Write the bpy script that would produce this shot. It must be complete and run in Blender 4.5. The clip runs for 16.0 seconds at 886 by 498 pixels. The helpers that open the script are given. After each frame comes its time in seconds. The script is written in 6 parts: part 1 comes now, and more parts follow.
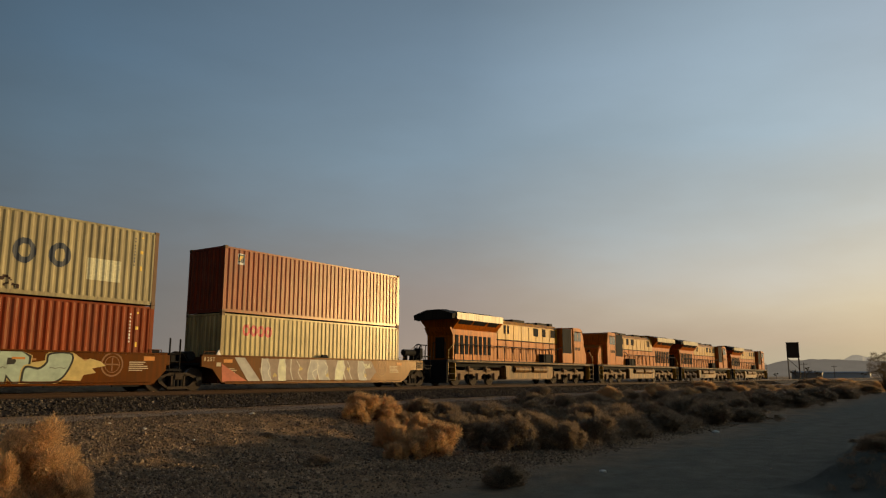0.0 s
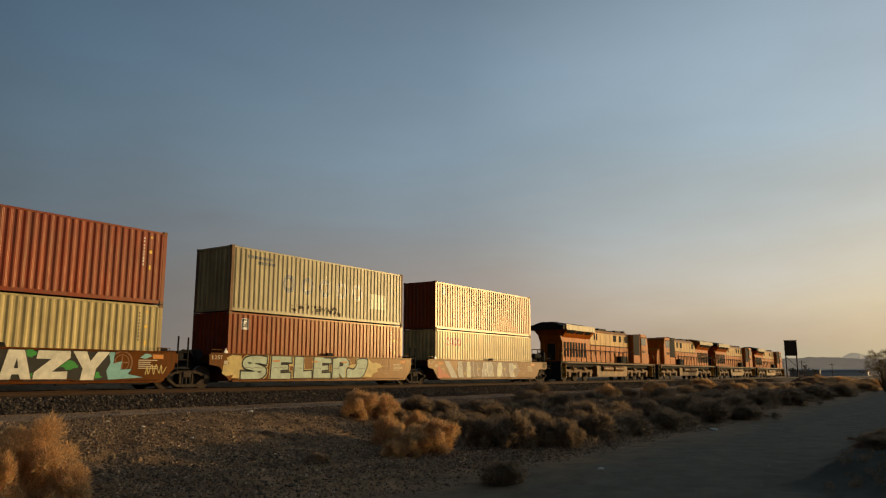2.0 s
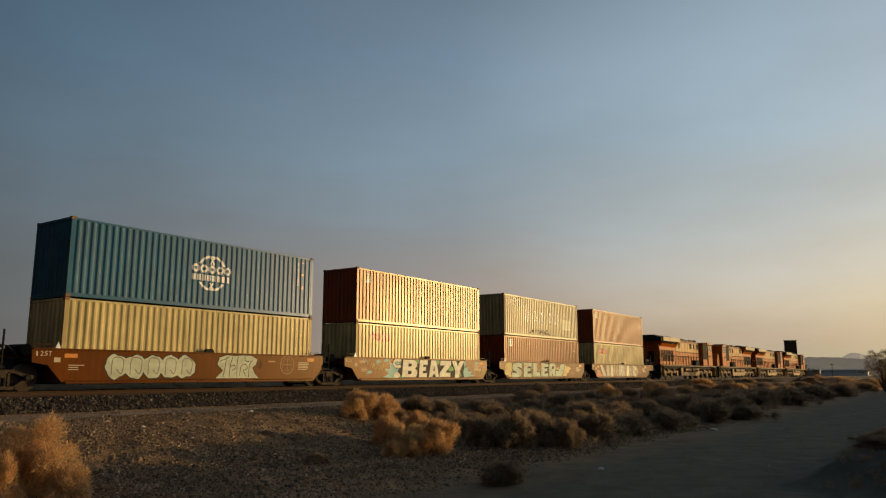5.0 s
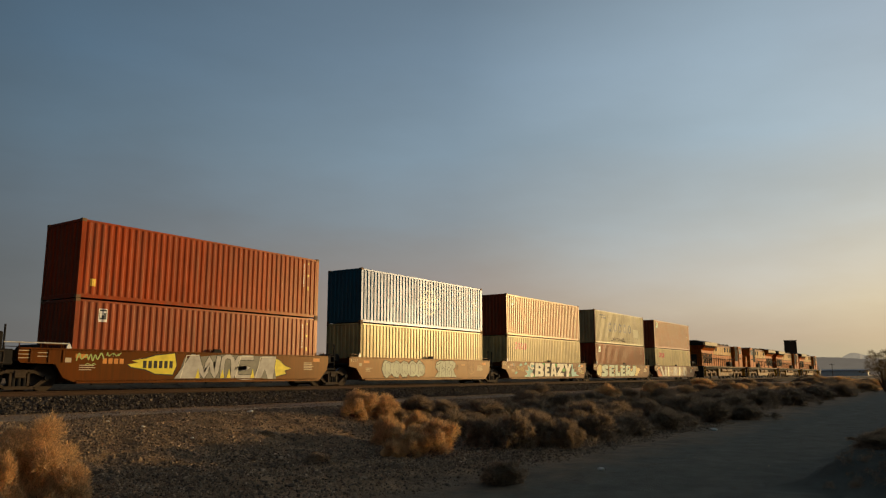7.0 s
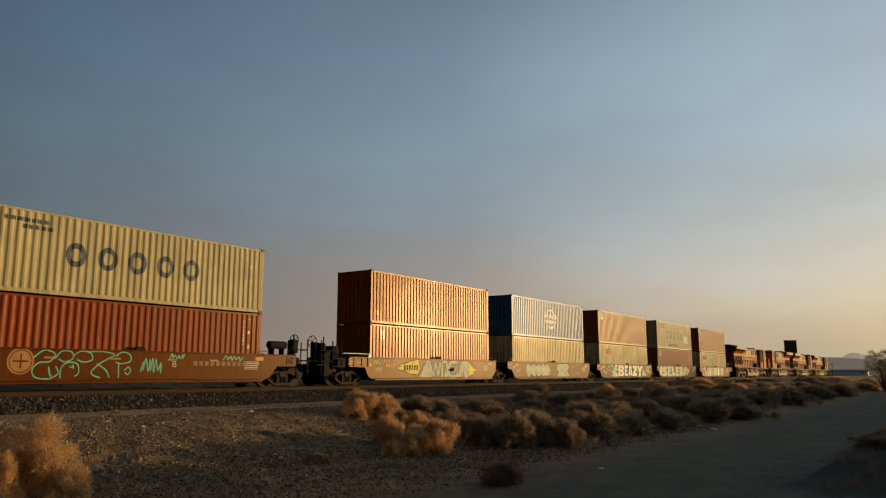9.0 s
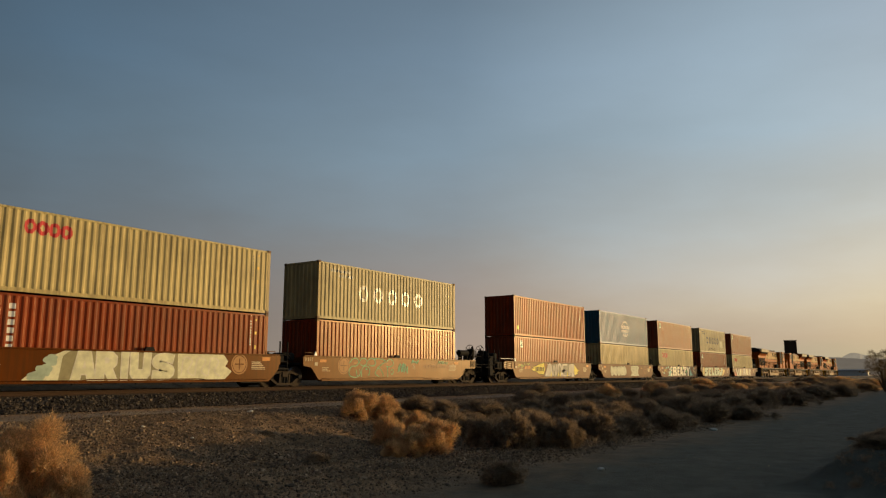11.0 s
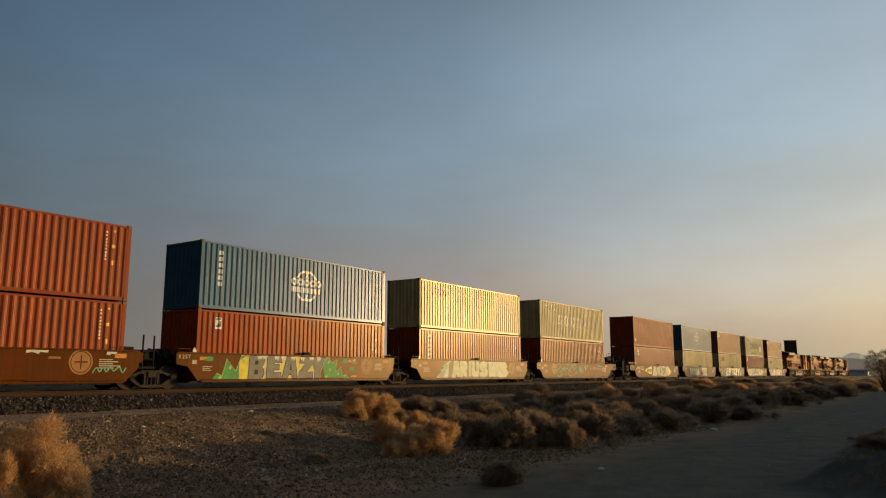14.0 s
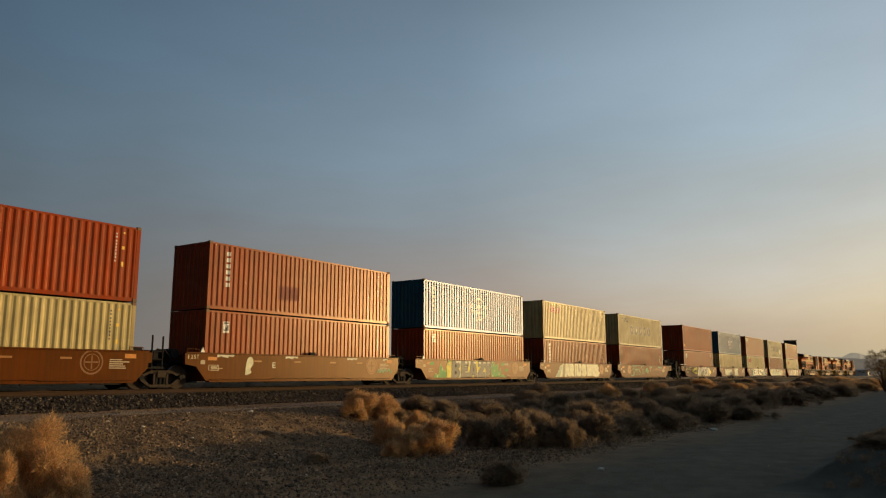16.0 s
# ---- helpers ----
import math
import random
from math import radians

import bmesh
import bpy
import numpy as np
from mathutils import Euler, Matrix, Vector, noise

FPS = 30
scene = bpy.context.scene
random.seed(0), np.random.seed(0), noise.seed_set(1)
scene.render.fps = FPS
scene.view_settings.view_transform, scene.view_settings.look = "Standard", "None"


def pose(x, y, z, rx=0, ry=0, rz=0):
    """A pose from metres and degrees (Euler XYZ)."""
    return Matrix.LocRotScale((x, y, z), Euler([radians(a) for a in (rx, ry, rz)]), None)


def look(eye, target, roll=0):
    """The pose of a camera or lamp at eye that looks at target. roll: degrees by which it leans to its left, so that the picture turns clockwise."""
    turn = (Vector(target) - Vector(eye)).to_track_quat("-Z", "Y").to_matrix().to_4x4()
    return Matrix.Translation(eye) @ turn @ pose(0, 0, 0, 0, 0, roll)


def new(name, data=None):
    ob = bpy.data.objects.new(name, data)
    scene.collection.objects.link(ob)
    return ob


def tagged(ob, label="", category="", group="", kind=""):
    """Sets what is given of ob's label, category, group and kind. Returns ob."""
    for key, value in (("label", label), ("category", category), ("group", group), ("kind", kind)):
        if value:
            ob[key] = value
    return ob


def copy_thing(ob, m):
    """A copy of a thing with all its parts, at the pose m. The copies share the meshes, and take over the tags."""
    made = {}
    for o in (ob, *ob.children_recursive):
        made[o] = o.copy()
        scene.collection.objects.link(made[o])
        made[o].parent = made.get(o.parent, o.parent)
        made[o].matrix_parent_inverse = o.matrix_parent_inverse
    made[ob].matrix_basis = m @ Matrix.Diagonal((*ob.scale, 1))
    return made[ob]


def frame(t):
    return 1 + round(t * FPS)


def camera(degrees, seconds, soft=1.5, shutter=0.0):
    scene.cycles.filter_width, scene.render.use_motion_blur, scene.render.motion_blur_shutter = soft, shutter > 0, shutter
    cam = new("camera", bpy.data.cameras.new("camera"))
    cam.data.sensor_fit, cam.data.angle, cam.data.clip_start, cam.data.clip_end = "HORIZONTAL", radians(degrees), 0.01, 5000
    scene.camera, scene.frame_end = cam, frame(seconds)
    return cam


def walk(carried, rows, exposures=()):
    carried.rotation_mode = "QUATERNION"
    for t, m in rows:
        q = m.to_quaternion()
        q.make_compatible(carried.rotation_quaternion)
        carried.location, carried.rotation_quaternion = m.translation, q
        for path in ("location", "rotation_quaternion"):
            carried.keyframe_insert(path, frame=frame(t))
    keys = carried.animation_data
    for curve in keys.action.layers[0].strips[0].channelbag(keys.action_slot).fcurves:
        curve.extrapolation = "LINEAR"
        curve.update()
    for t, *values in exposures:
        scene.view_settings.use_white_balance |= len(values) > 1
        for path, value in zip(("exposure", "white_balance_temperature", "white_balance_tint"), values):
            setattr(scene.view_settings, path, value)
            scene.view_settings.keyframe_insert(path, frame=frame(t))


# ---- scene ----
# ---- camera ----
RAIL_Y = 26.80          # centre line of the track
cam = camera(61.93, 16.0, soft=1.2)


def aim(turn, tilt):
    a, b = radians(turn), radians(tilt)
    eye = Vector((0, 0, 0.58))
    return look(eye, eye + Vector((math.sin(a) * math.cos(b), math.cos(a) * math.cos(b), math.sin(b))))


walk(cam, [(0.0, aim(55.33, 9.774)), (0.25, aim(55.41, 9.68)), (0.5, aim(55.453, 9.615)),
           (1.0, aim(55.453, 9.615)), (16.0, aim(55.453, 9.615))], exposures=[(0.0, 0.0), (16.0, 0.0)])

# ---- sun and sky ----
SUN_AZ, SUN_EL = radians(126.5), radians(4.5)
sun_dir = Vector((math.sin(SUN_AZ) * math.cos(SUN_EL), math.cos(SUN_AZ) * math.cos(SUN_EL), math.sin(SUN_EL)))
lamp = new("sun", bpy.data.lights.new("sun", "SUN"))
lamp.data.energy, lamp.data.angle, lamp.data.color = 2.95, radians(0.6), (1.0, 0.665, 0.275)
lamp.matrix_world = look((0, 0, 60), Vector((0, 0, 60)) - sun_dir)


def srgb(r, g, b):
    return tuple((v / 255 / 12.92 if v <= 10 else ((v / 255 + 0.055) / 1.055) ** 2.4) for v in (r, g, b))


def make_world():
    """Evening sky over dusty air: a Nishita sky under a haze whose colour depends on the height above the horizon and on the turn from the sun."""
    w = bpy.data.worlds.new("world")
    scene.world = w
    w.use_nodes = True
    nt = w.node_tree
    N, L = nt.nodes, nt.links
    N.clear()
    out, bg = N.new("ShaderNodeOutputWorld"), N.new("ShaderNodeBackground")
    sky = N.new("ShaderNodeTexSky")
    sky.sky_type, sky.sun_disc = "NISHITA", False
    sky.sun_elevation, sky.sun_rotation = SUN_EL, SUN_AZ
    sky.air_density, sky.dust_density, sky.ozone_density = 1.2, 3.0, 1.5
    tc = N.new("ShaderNodeTexCoord")
    sep = N.new("ShaderNodeSeparateXYZ")
    L.new(tc.outputs["Generated"], sep.inputs[0])
    # level direction, and its cosine with the sun's
    flat = N.new("ShaderNodeCombineXYZ")
    L.new(sep.outputs["X"], flat.inputs[0]), L.new(sep.outputs["Y"], flat.inputs[1])
    unit, dot = N.new("ShaderNodeVectorMath"), N.new("ShaderNodeVectorMath")
    unit.operation, dot.operation = "NORMALIZE", "DOT_PRODUCT"
    L.new(flat.outputs[0], unit.inputs[0])
    L.new(unit.outputs[0], dot.inputs[0])
    dot.inputs[1].default_value = (math.sin(SUN_AZ), math.cos(SUN_AZ), 0)
    # thin streaks of cloud bend the height a little
    mp, nz = N.new("ShaderNodeMapping"), N.new("ShaderNodeTexNoise")
    mp.inputs["Scale"].default_value, mp.inputs["Rotation"].default_value = (1.0, 1.0, 3.2), (0.25, 0.1, 0)
    nz.inputs["Scale"].default_value, nz.inputs["Detail"].default_value, nz.inputs["Roughness"].default_value = 2.2, 6, 0.55
    L.new(tc.outputs["Generated"], mp.inputs[0]), L.new(mp.outputs[0], nz.inputs["Vector"])
    lift = N.new("ShaderNodeMath")
    lift.operation = "MULTIPLY_ADD"
    L.new(nz.outputs["Fac"], lift.inputs[0])
    lift.inputs[1].default_value, lift.inputs[2].default_value = 0.10, -0.05
    high = N.new("ShaderNodeMath")
    high.operation = "ADD"
    L.new(sep.outputs["Z"], high.inputs[0]), L.new(lift.outputs[0], high.inputs[1])
    zen = (60, 75, 92)
    bands = [
        (-1.0, [(0.0, (30, 33, 37)), (0.1, (30, 35, 41)), (0.3, (32, 41, 52)), (0.7, (36, 48, 62)), (1.0, zen)]),
        (-0.55, [(0.0, (42, 44, 47)), (0.1, (42, 47, 53)), (0.3, (46, 54, 63)), (0.7, (42, 54, 68)), (1.0, zen)]),
        (-0.16, [(0.0, (112, 108, 104)), (0.08, (109, 111, 111)), (0.16, (106, 114, 120)), (0.28, (98, 118, 133)), (0.38, (88, 112, 132)), (0.7, (50, 66, 84)), (1.0, zen)]),
        (0.34, [(0.0, (176, 157, 136)), (0.05, (168, 151, 138)), (0.11, (160, 148, 140)), (0.155, (150, 148, 146)), (0.20, (141, 151, 158)), (0.30, (129, 148, 162)), (0.40, (119, 140, 158)), (0.7, (62, 80, 98)), (1.0, zen)]),
        (0.69, [(0.0, (188, 177, 148)), (0.04, (198, 178, 152)), (0.09, (204, 190, 166)), (0.14, (199, 194, 182)), (0.2, (185, 191, 190)), (0.3, (166, 184, 195)), (0.4, (157, 176, 190)), (0.7, (80, 98, 114)), (1.0, zen)]),
        (1.0, [(0.0, (240, 210, 150)), (0.1, (246, 226, 178)), (0.2, (224, 221, 208)), (0.3, (198, 207, 212)), (0.4, (184, 194, 206)), (0.7, (90, 106, 120)), (1.0, zen)]),
    ]
    last, before = None, None
    for level, stops in bands:
        r = N.new("ShaderNodeValToRGB")
        while len(r.color_ramp.elements) < len(stops):
            r.color_ramp.elements.new(0.5)
        for e, (p, c) in zip(r.color_ramp.elements, stops):
            e.position, e.color = p, (*srgb(*c), 1)
        L.new(high.outputs[0], r.inputs[0])
        if last is None:
            last, before = r.outputs[0], level
            continue
        mr, mx = N.new("ShaderNodeMapRange"), N.new("ShaderNodeMix")
        mr.inputs["From Min"].default_value, mr.inputs["From Max"].default_value = before, level
        L.new(dot.outputs["Value"], mr.inputs["Value"])
        mx.data_type = "RGBA"
        L.new(mr.outputs[0], mx.inputs[0]), L.new(last, mx.inputs[6]), L.new(r.outputs[0], mx.inputs[7])
        last, before = mx.outputs[2], level
    # brighter and duller wisps
    wisp = N.new("ShaderNodeMapRange")
    wisp.inputs["From Min"].default_value, wisp.inputs["From Max"].default_value = 0.3, 0.7
    wisp.inputs["To Min"].default_value, wisp.inputs["To Max"].default_value = 0.90, 1.10
    L.new(nz.outputs["Fac"], wisp.inputs["Value"])
    gain, blend, dim = N.new("ShaderNodeVectorMath"), N.new("ShaderNodeMix"), N.new("ShaderNodeVectorMath")
    gain.operation = dim.operation = "SCALE"
    L.new(last, gain.inputs[0]), L.new(wisp.outputs[0], gain.inputs["Scale"])
    L.new(sky.outputs[0], dim.inputs[0])
    dim.inputs["Scale"].default_value = 0.14
    blend.data_type = "RGBA"
    blend.inputs[0].default_value = 0.95
    L.new(dim.outputs[0], blend.inputs[6]), L.new(gain.outputs[0], blend.inputs[7])
    # glare of the dusty air round the sun
    toward, near, halo = N.new("ShaderNodeVectorMath"), N.new("ShaderNodeMapRange"), N.new("ShaderNodeVectorMath")
    toward.operation, halo.operation = "DOT_PRODUCT", "MULTIPLY_ADD"
    L.new(tc.outputs["Generated"], toward.inputs[0])
    toward.inputs[1].default_value = sun_dir
    near.interpolation_type = "SMOOTHSTEP"
    near.inputs["From Min"].default_value, near.inputs["From Max"].default_value = 0.87, 1.0
    L.new(toward.outputs["Value"], near.inputs["Value"])
    L.new(near.outputs[0], halo.inputs[0])
    halo.inputs[1].default_value = (1.3, 1.05, 0.66)
    L.new(blend.outputs[2], halo.inputs[2])
    L.new(halo.outputs[0], bg.inputs["Color"])
    bg.inputs["Strength"].default_value = 1.0
    L.new(bg.outputs[0], out.inputs["Surface"])


make_world()

# ---- materials ----
MATS = {}


def setup(name):
    m = bpy.data.materials.new(name)
    m.use_nodes = True
    nt = m.node_tree
    return m, nt, nt.nodes["Principled BSDF"]


def noise_tex(nt, scale, detail=4.0, coord="Object", stretch=(1, 1, 1), rough=0.6):
    tc, mp, nz = nt.nodes.new("ShaderNodeTexCoord"), nt.nodes.new("ShaderNodeMapping"), nt.nodes.new("ShaderNodeTexNoise")
    mp.inputs["Scale"].default_value = stretch
    nz.inputs["Scale"].default_value, nz.inputs["Detail"].default_value = scale, detail
    nz.inputs["Roughness"].default_value = rough
    nt.links.new(tc.outputs[coord], mp.inputs["Vector"])
    nt.links.new(mp.outputs[0], nz.inputs["Vector"])
    return nz.outputs["Fac"]


def ramp(nt, fac, stops):
    r = nt.nodes.new("ShaderNodeValToRGB")
    r.color_ramp.elements[0].position, r.color_ramp.elements[1].position = stops[0][0], stops[-1][0]
    for p, c in stops[1:-1]:
        r.color_ramp.elements.new(p)
    for e, (p, c) in zip(r.color_ramp.elements, stops):
        e.position, e.color = p, (*c, 1)
    nt.links.new(fac, r.inputs[0])
    return r.outputs[0]


def mix(nt, fac, a, b, mode="MIX"):
    m = nt.nodes.new("ShaderNodeMix")
    m.data_type, m.blend_type = "RGBA", mode
    for sock, v in ((m.inputs[0], fac), (m.inputs[6], a), (m.inputs[7], b)):
        if isinstance(v, (int, float)):
            sock.default_value = v
        elif isinstance(v, tuple):
            sock.default_value = (*v, 1)
        else:
            nt.links.new(v, sock)
    return m.outputs[2]


def bump(nt, b, height, strength, dist):
    n = nt.nodes.new("ShaderNodeBump")
    n.inputs["Strength"].default_value, n.inputs["Distance"].default_value = strength, dist
    nt.links.new(height, n.inputs["Height"])
    nt.links.new(n.outputs[0], b.inputs["Normal"])


def spread(c, k):
    return tuple(min(1, v * k) for v in c)


def painted_steel(name, color, rough=0.42, rust=0.5, grime=0.35, gloss=0.5, tint=0.4, dirt_color=(0.10, 0.075, 0.05), worn=0.0, sheen=None):
    """Sheet-metal paint: faded patches, vertical dirt streaks, rust specks and dull spots."""
    if name in MATS:
        return MATS[name]
    m, nt, b = setup(name)
    fade = ramp(nt, noise_tex(nt, 0.7, 3), [(0.3, spread(color, 0.82)), (0.7, spread(color, 1.15))])
    streak = noise_tex(nt, 1.0, 5, stretch=(7, 7, 0.35))
    dirt = ramp(nt, streak, [(0.42 - 0.06 * worn, (0, 0, 0)), (0.72 - 0.12 * worn, (grime, grime, grime))])
    c = mix(nt, dirt, fade, dirt_color)
    spots = ramp(nt, noise_tex(nt, 9.0, 6, rough=0.7), [(0.63, (0, 0, 0)), (0.72, (rust, rust, rust))])
    c = mix(nt, spots, c, (0.12, 0.045, 0.02))
    nt.links.new(c, b.inputs["Base Color"])
    r = ramp(nt, noise_tex(nt, 0.8, 2, stretch=(1, 1, 0.5)), [(0.3, (rough - 0.015,) * 3), (0.7, (rough + 0.03,) * 3)])
    nt.links.new(r, b.inputs["Roughness"])
    b.inputs["Specular IOR Level"].default_value = gloss
    bump(nt, b, noise_tex(nt, 1.3, 3, stretch=(1, 1, 0.6)), 0.25, 0.006)
    top = max(sheen or color)
    b.inputs["Specular Tint"].default_value = (*(1 - tint + tint * (v / top) ** 0.5 for v in (sheen or color)), 1)
    MATS[name] = m
    return m


def plain(name, color, rough=0.6, metal=0.0, vary=0.15, scale=12.0, relief=0.2, gloss=0.4):
    if name in MATS:
        return MATS[name]
    m, nt, b = setup(name)
    c = ramp(nt, noise_tex(nt, scale, 5), [(0.3, spread(color, 1 - vary)), (0.7, spread(color, 1 + vary))])
    nt.links.new(c, b.inputs["Base Color"])
    b.inputs["Roughness"].default_value, b.inputs["Metallic"].default_value = rough, metal
    b.inputs["Specular IOR Level"].default_value = gloss
    bump(nt, b, noise_tex(nt, scale * 2, 4), relief, 0.004)
    MATS[name] = m
    return m


RED = painted_steel("container red paint", (0.33, 0.042, 0.007), rough=0.29, rust=0.4, grime=0.5, gloss=0.15, tint=1.0, sheen=(1.0, 0.58, 0.16))
REDGLOSS = painted_steel("container bright red paint", (0.25, 0.032, 0.007), rough=0.31, rust=0.35, grime=0.5, gloss=0.40, tint=1.0, sheen=(1.0, 0.68, 0.33))
MAROON = painted_steel("container maroon paint", (0.22, 0.028, 0.0055), rough=0.30, rust=0.35, grime=0.45, gloss=0.22, tint=1.0, sheen=(1.0, 0.50, 0.15))
FADEDMAROON = painted_steel("container faded maroon paint", (0.27, 0.043, 0.011), rough=0.31, rust=0.4, grime=0.5, gloss=0.29, tint=1.0, sheen=(1.0, 0.42, 0.16))
CREAM = painted_steel("container cream paint", (0.54, 0.44, 0.195), rough=0.31, rust=0.5, grime=0.6, gloss=0.27, tint=1.0, dirt_color=(0.10, 0.08, 0.045), sheen=(1.0, 0.62, 0.30))
DULLCREAM = painted_steel("container chalky cream paint", (0.48, 0.39, 0.18), rough=0.44, rust=0.4, grime=0.5, gloss=0.25, tint=0.2, dirt_color=(0.10, 0.08, 0.045))
CREAMFRAME = painted_steel("rusty cream frame paint", (0.38, 0.28, 0.10), rough=0.5, rust=0.9, grime=0.6)
GREYCREAM = painted_steel("container weathered cream paint", (0.39, 0.322, 0.155), rough=0.36, rust=0.7, grime=0.6, gloss=0.30, tint=0.25)
RUSTFRAME = painted_steel("rusted frame paint", (0.20, 0.11, 0.05), rough=0.6, rust=0.9, grime=0.6, gloss=0.3)
BLUE = painted_steel("container blue paint", (0.009, 0.088, 0.122), rough=0.315, rust=0.15, grime=0.25, gloss=0.46, tint=1.0, sheen=(0.22, 0.29, 1.0))
BROWN = painted_steel("well car brown paint", (0.112, 0.030, 0.0055), rough=0.33, rust=0.5, grime=0.55, gloss=0.11, tint=1.0, dirt_color=(0.045, 0.022, 0.010), sheen=(1.0, 0.34, 0.02))
ORANGE = painted_steel("locomotive orange paint", (0.53, 0.135, 0.008), rough=0.38, rust=0.9, grime=0.6, gloss=0.07, tint=0.8, dirt_color=(0.06, 0.025, 0.008), worn=0.2)
YELLOW = painted_steel("locomotive yellow paint", (0.50, 0.235, 0.014), rough=0.36, rust=1.0, grime=0.7, gloss=0.13, tint=0.8, dirt_color=(0.10, 0.045, 0.010), worn=0.3)
# Wing edge facing the sun: the light on it is put into paler paint.
FASCIA = painted_steel("sunlit pale wing paint", (0.34, 0.25, 0.12), rough=0.34, rust=0.6, grime=0.7, gloss=0.18, tint=0.5, dirt_color=(0.05, 0.035, 0.02), worn=0.6)
DARKPAINT = painted_steel("locomotive dark paint", (0.024, 0.020, 0.016), rough=0.7, rust=0.2, gloss=0.15)
BLACKSTEEL = plain("black grimy steel", (0.020, 0.018, 0.016), 0.8, gloss=0.12)
TANKPAINT = painted_steel("dusty tank paint", (0.26, 0.125, 0.034), rough=0.5, rust=0.6, grime=0.85, gloss=0.15, tint=0.6, dirt_color=(0.03, 0.02, 0.012), worn=0.7)
TRUCKSTEEL = plain("dusty truck steel", (0.048, 0.033, 0.021), 0.8, gloss=0.2)
TREAD = plain("polished wheel tread", (0.45, 0.40, 0.36), 0.3, 1.0)
RAILSTEEL = plain("polished rail head", (0.30, 0.24, 0.19), 0.4, 1.0)
LOCOTRUCK = plain("dusty locomotive truck steel", (0.25, 0.155, 0.080), 0.75, gloss=0.25)
RUST = plain("rusty rail web", (0.05, 0.026, 0.015), 0.9)
# Unseen end doors, darkened to keep sunlit bounce off the facing end walls.
DOORPAINT = painted_steel("grimy door paint darkened against bounce", (0.05, 0.045, 0.04), rough=0.6, rust=0.6, grime=0.6, gloss=0.2)
# Walkway rail that catches the sun: its brightness is put into the colour.
LITRAIL = plain("sunlit pale rail", (0.42, 0.40, 0.36), 0.45, gloss=0.5)
GLASS = plain("dark cab glass", (0.015, 0.017, 0.02), 0.08)
TIEWOOD = plain("creosoted tie wood", (0.06, 0.045, 0.035), 0.85)


# ---- mesh helpers ----
def bm_box(bm, x0, x1, y0, y1, z0, z1, bev=0.0):
    vs = [bm.verts.new((x, y, z)) for x in (x0, x1) for y in (y0, y1) for z in (z0, z1)]
    fs = [bm.faces.new([vs[i] for i in q]) for q in
          ((0, 1, 3, 2), (4, 6, 7, 5), (0, 4, 5, 1), (2, 3, 7, 6), (0, 2, 6, 4), (1, 5, 7, 3))]
    if bev:
        es = {e for f in fs for e in f.edges}
        bmesh.ops.bevel(bm, geom=list(es), offset=bev, segments=1, affect="EDGES")
    return bm


def box(x0, x1, y0, y1, z0, z1, bev=0.0):
    return bm_box(bmesh.new(), x0, x1, y0, y1, z0, z1, bev)


def bm_prism(bm, outline, y0, y1):
    """A side-view outline of (x, z) corners pushed through from y0 to y1."""
    a = [bm.verts.new((x, y0, z)) for x, z in outline]
    b = [bm.verts.new((x, y1, z)) for x, z in outline]
    n = len(a)
    bm.faces.new(a), bm.faces.new(b[::-1])
    for i in range(n):
        bm.faces.new((a[i], b[i], b[(i + 1) % n], a[(i + 1) % n]))
    bmesh.ops.recalc_face_normals(bm, faces=bm.faces[:])
    return bm


def prism(outline, y0, y1):
    return bm_prism(bmesh.new(), outline, y0, y1)


def bm_rod(bm, p, q, r, n=8, r2=None):
    p, q = Vector(p), Vector(q)
    d = q - p
    m = Matrix.Translation((p + q) / 2) @ d.to_track_quat("Z", "Y").to_matrix().to_4x4()
    bmesh.ops.create_cone(bm, cap_ends=True, segments=n, radius1=r, radius2=r if r2 is None else r2, depth=d.length, matrix=m)
    return bm


def rod(p, q, r, n=8, r2=None):
    return bm_rod(bmesh.new(), p, q, r, n, r2)


def bm_path(bm, pts, r, n=6):
    for p, q in zip(pts, pts[1:]):
        bm_rod(bm, p, q, r, n)
    return bm


def part(name, bm, material, parent=None, label=""):
    me = bpy.data.meshes.new(name)
    bm.normal_update()
    bm.to_mesh(me)
    bm.free()
    me.materials.append(material)
    ob = new(name, me)
    if parent is not None:
        ob.parent = parent
    if label:
        ob["label"] = label
    return ob


def mesh_part(name, verts, faces, material, parent=None, label="", smooth=False):
    me = bpy.data.meshes.new(name)
    me.from_pydata(verts, [], faces)
    me.materials.append(material)
    if smooth:
        me.polygons.foreach_set("use_smooth", [True] * len(me.polygons))
    me.update()
    ob = new(name, me)
    if parent is not None:
        ob.parent = parent
    if label:
        ob["label"] = label
    return ob


def shared(ob, parent, m):
    o = ob.copy()
    scene.collection.objects.link(o)
    o.parent = parent
    o.matrix_basis = m
    return o


# ---- ground ----
def smooth(a, b, v):
    t = np.clip((v - a) / (b - a), 0, 1)
    return t * t * (3 - 2 * t)


def wobble(x, y, s, seed):
    return (np.sin(x * s + seed) * np.cos(y * s * 1.3 + seed * 2.1) + 0.5 * np.sin(x * s * 2.3 + y * s * 1.7 + seed * 3.3)
            + 0.3 * np.sin(x * s * 4.1 - y * s * 3.7 + seed * 5.0)) / 1.8


def grain(x, y):
    """Hummocks and rain-worn lumps of the bank, a metre or so across."""
    z = 0.0 * x
    for i in range(14):
        a, k = 2.4 * i + 0.7, 1.6 * 1.24 ** i
        z = z + 0.055 / (1 + 0.32 * i) * np.sin(k * (x * math.cos(a) + y * math.sin(a)) + 3.1 * i + 1.2 * np.sin(0.7 * k * (y * math.cos(a) - x * math.sin(a)) + i))
    return z


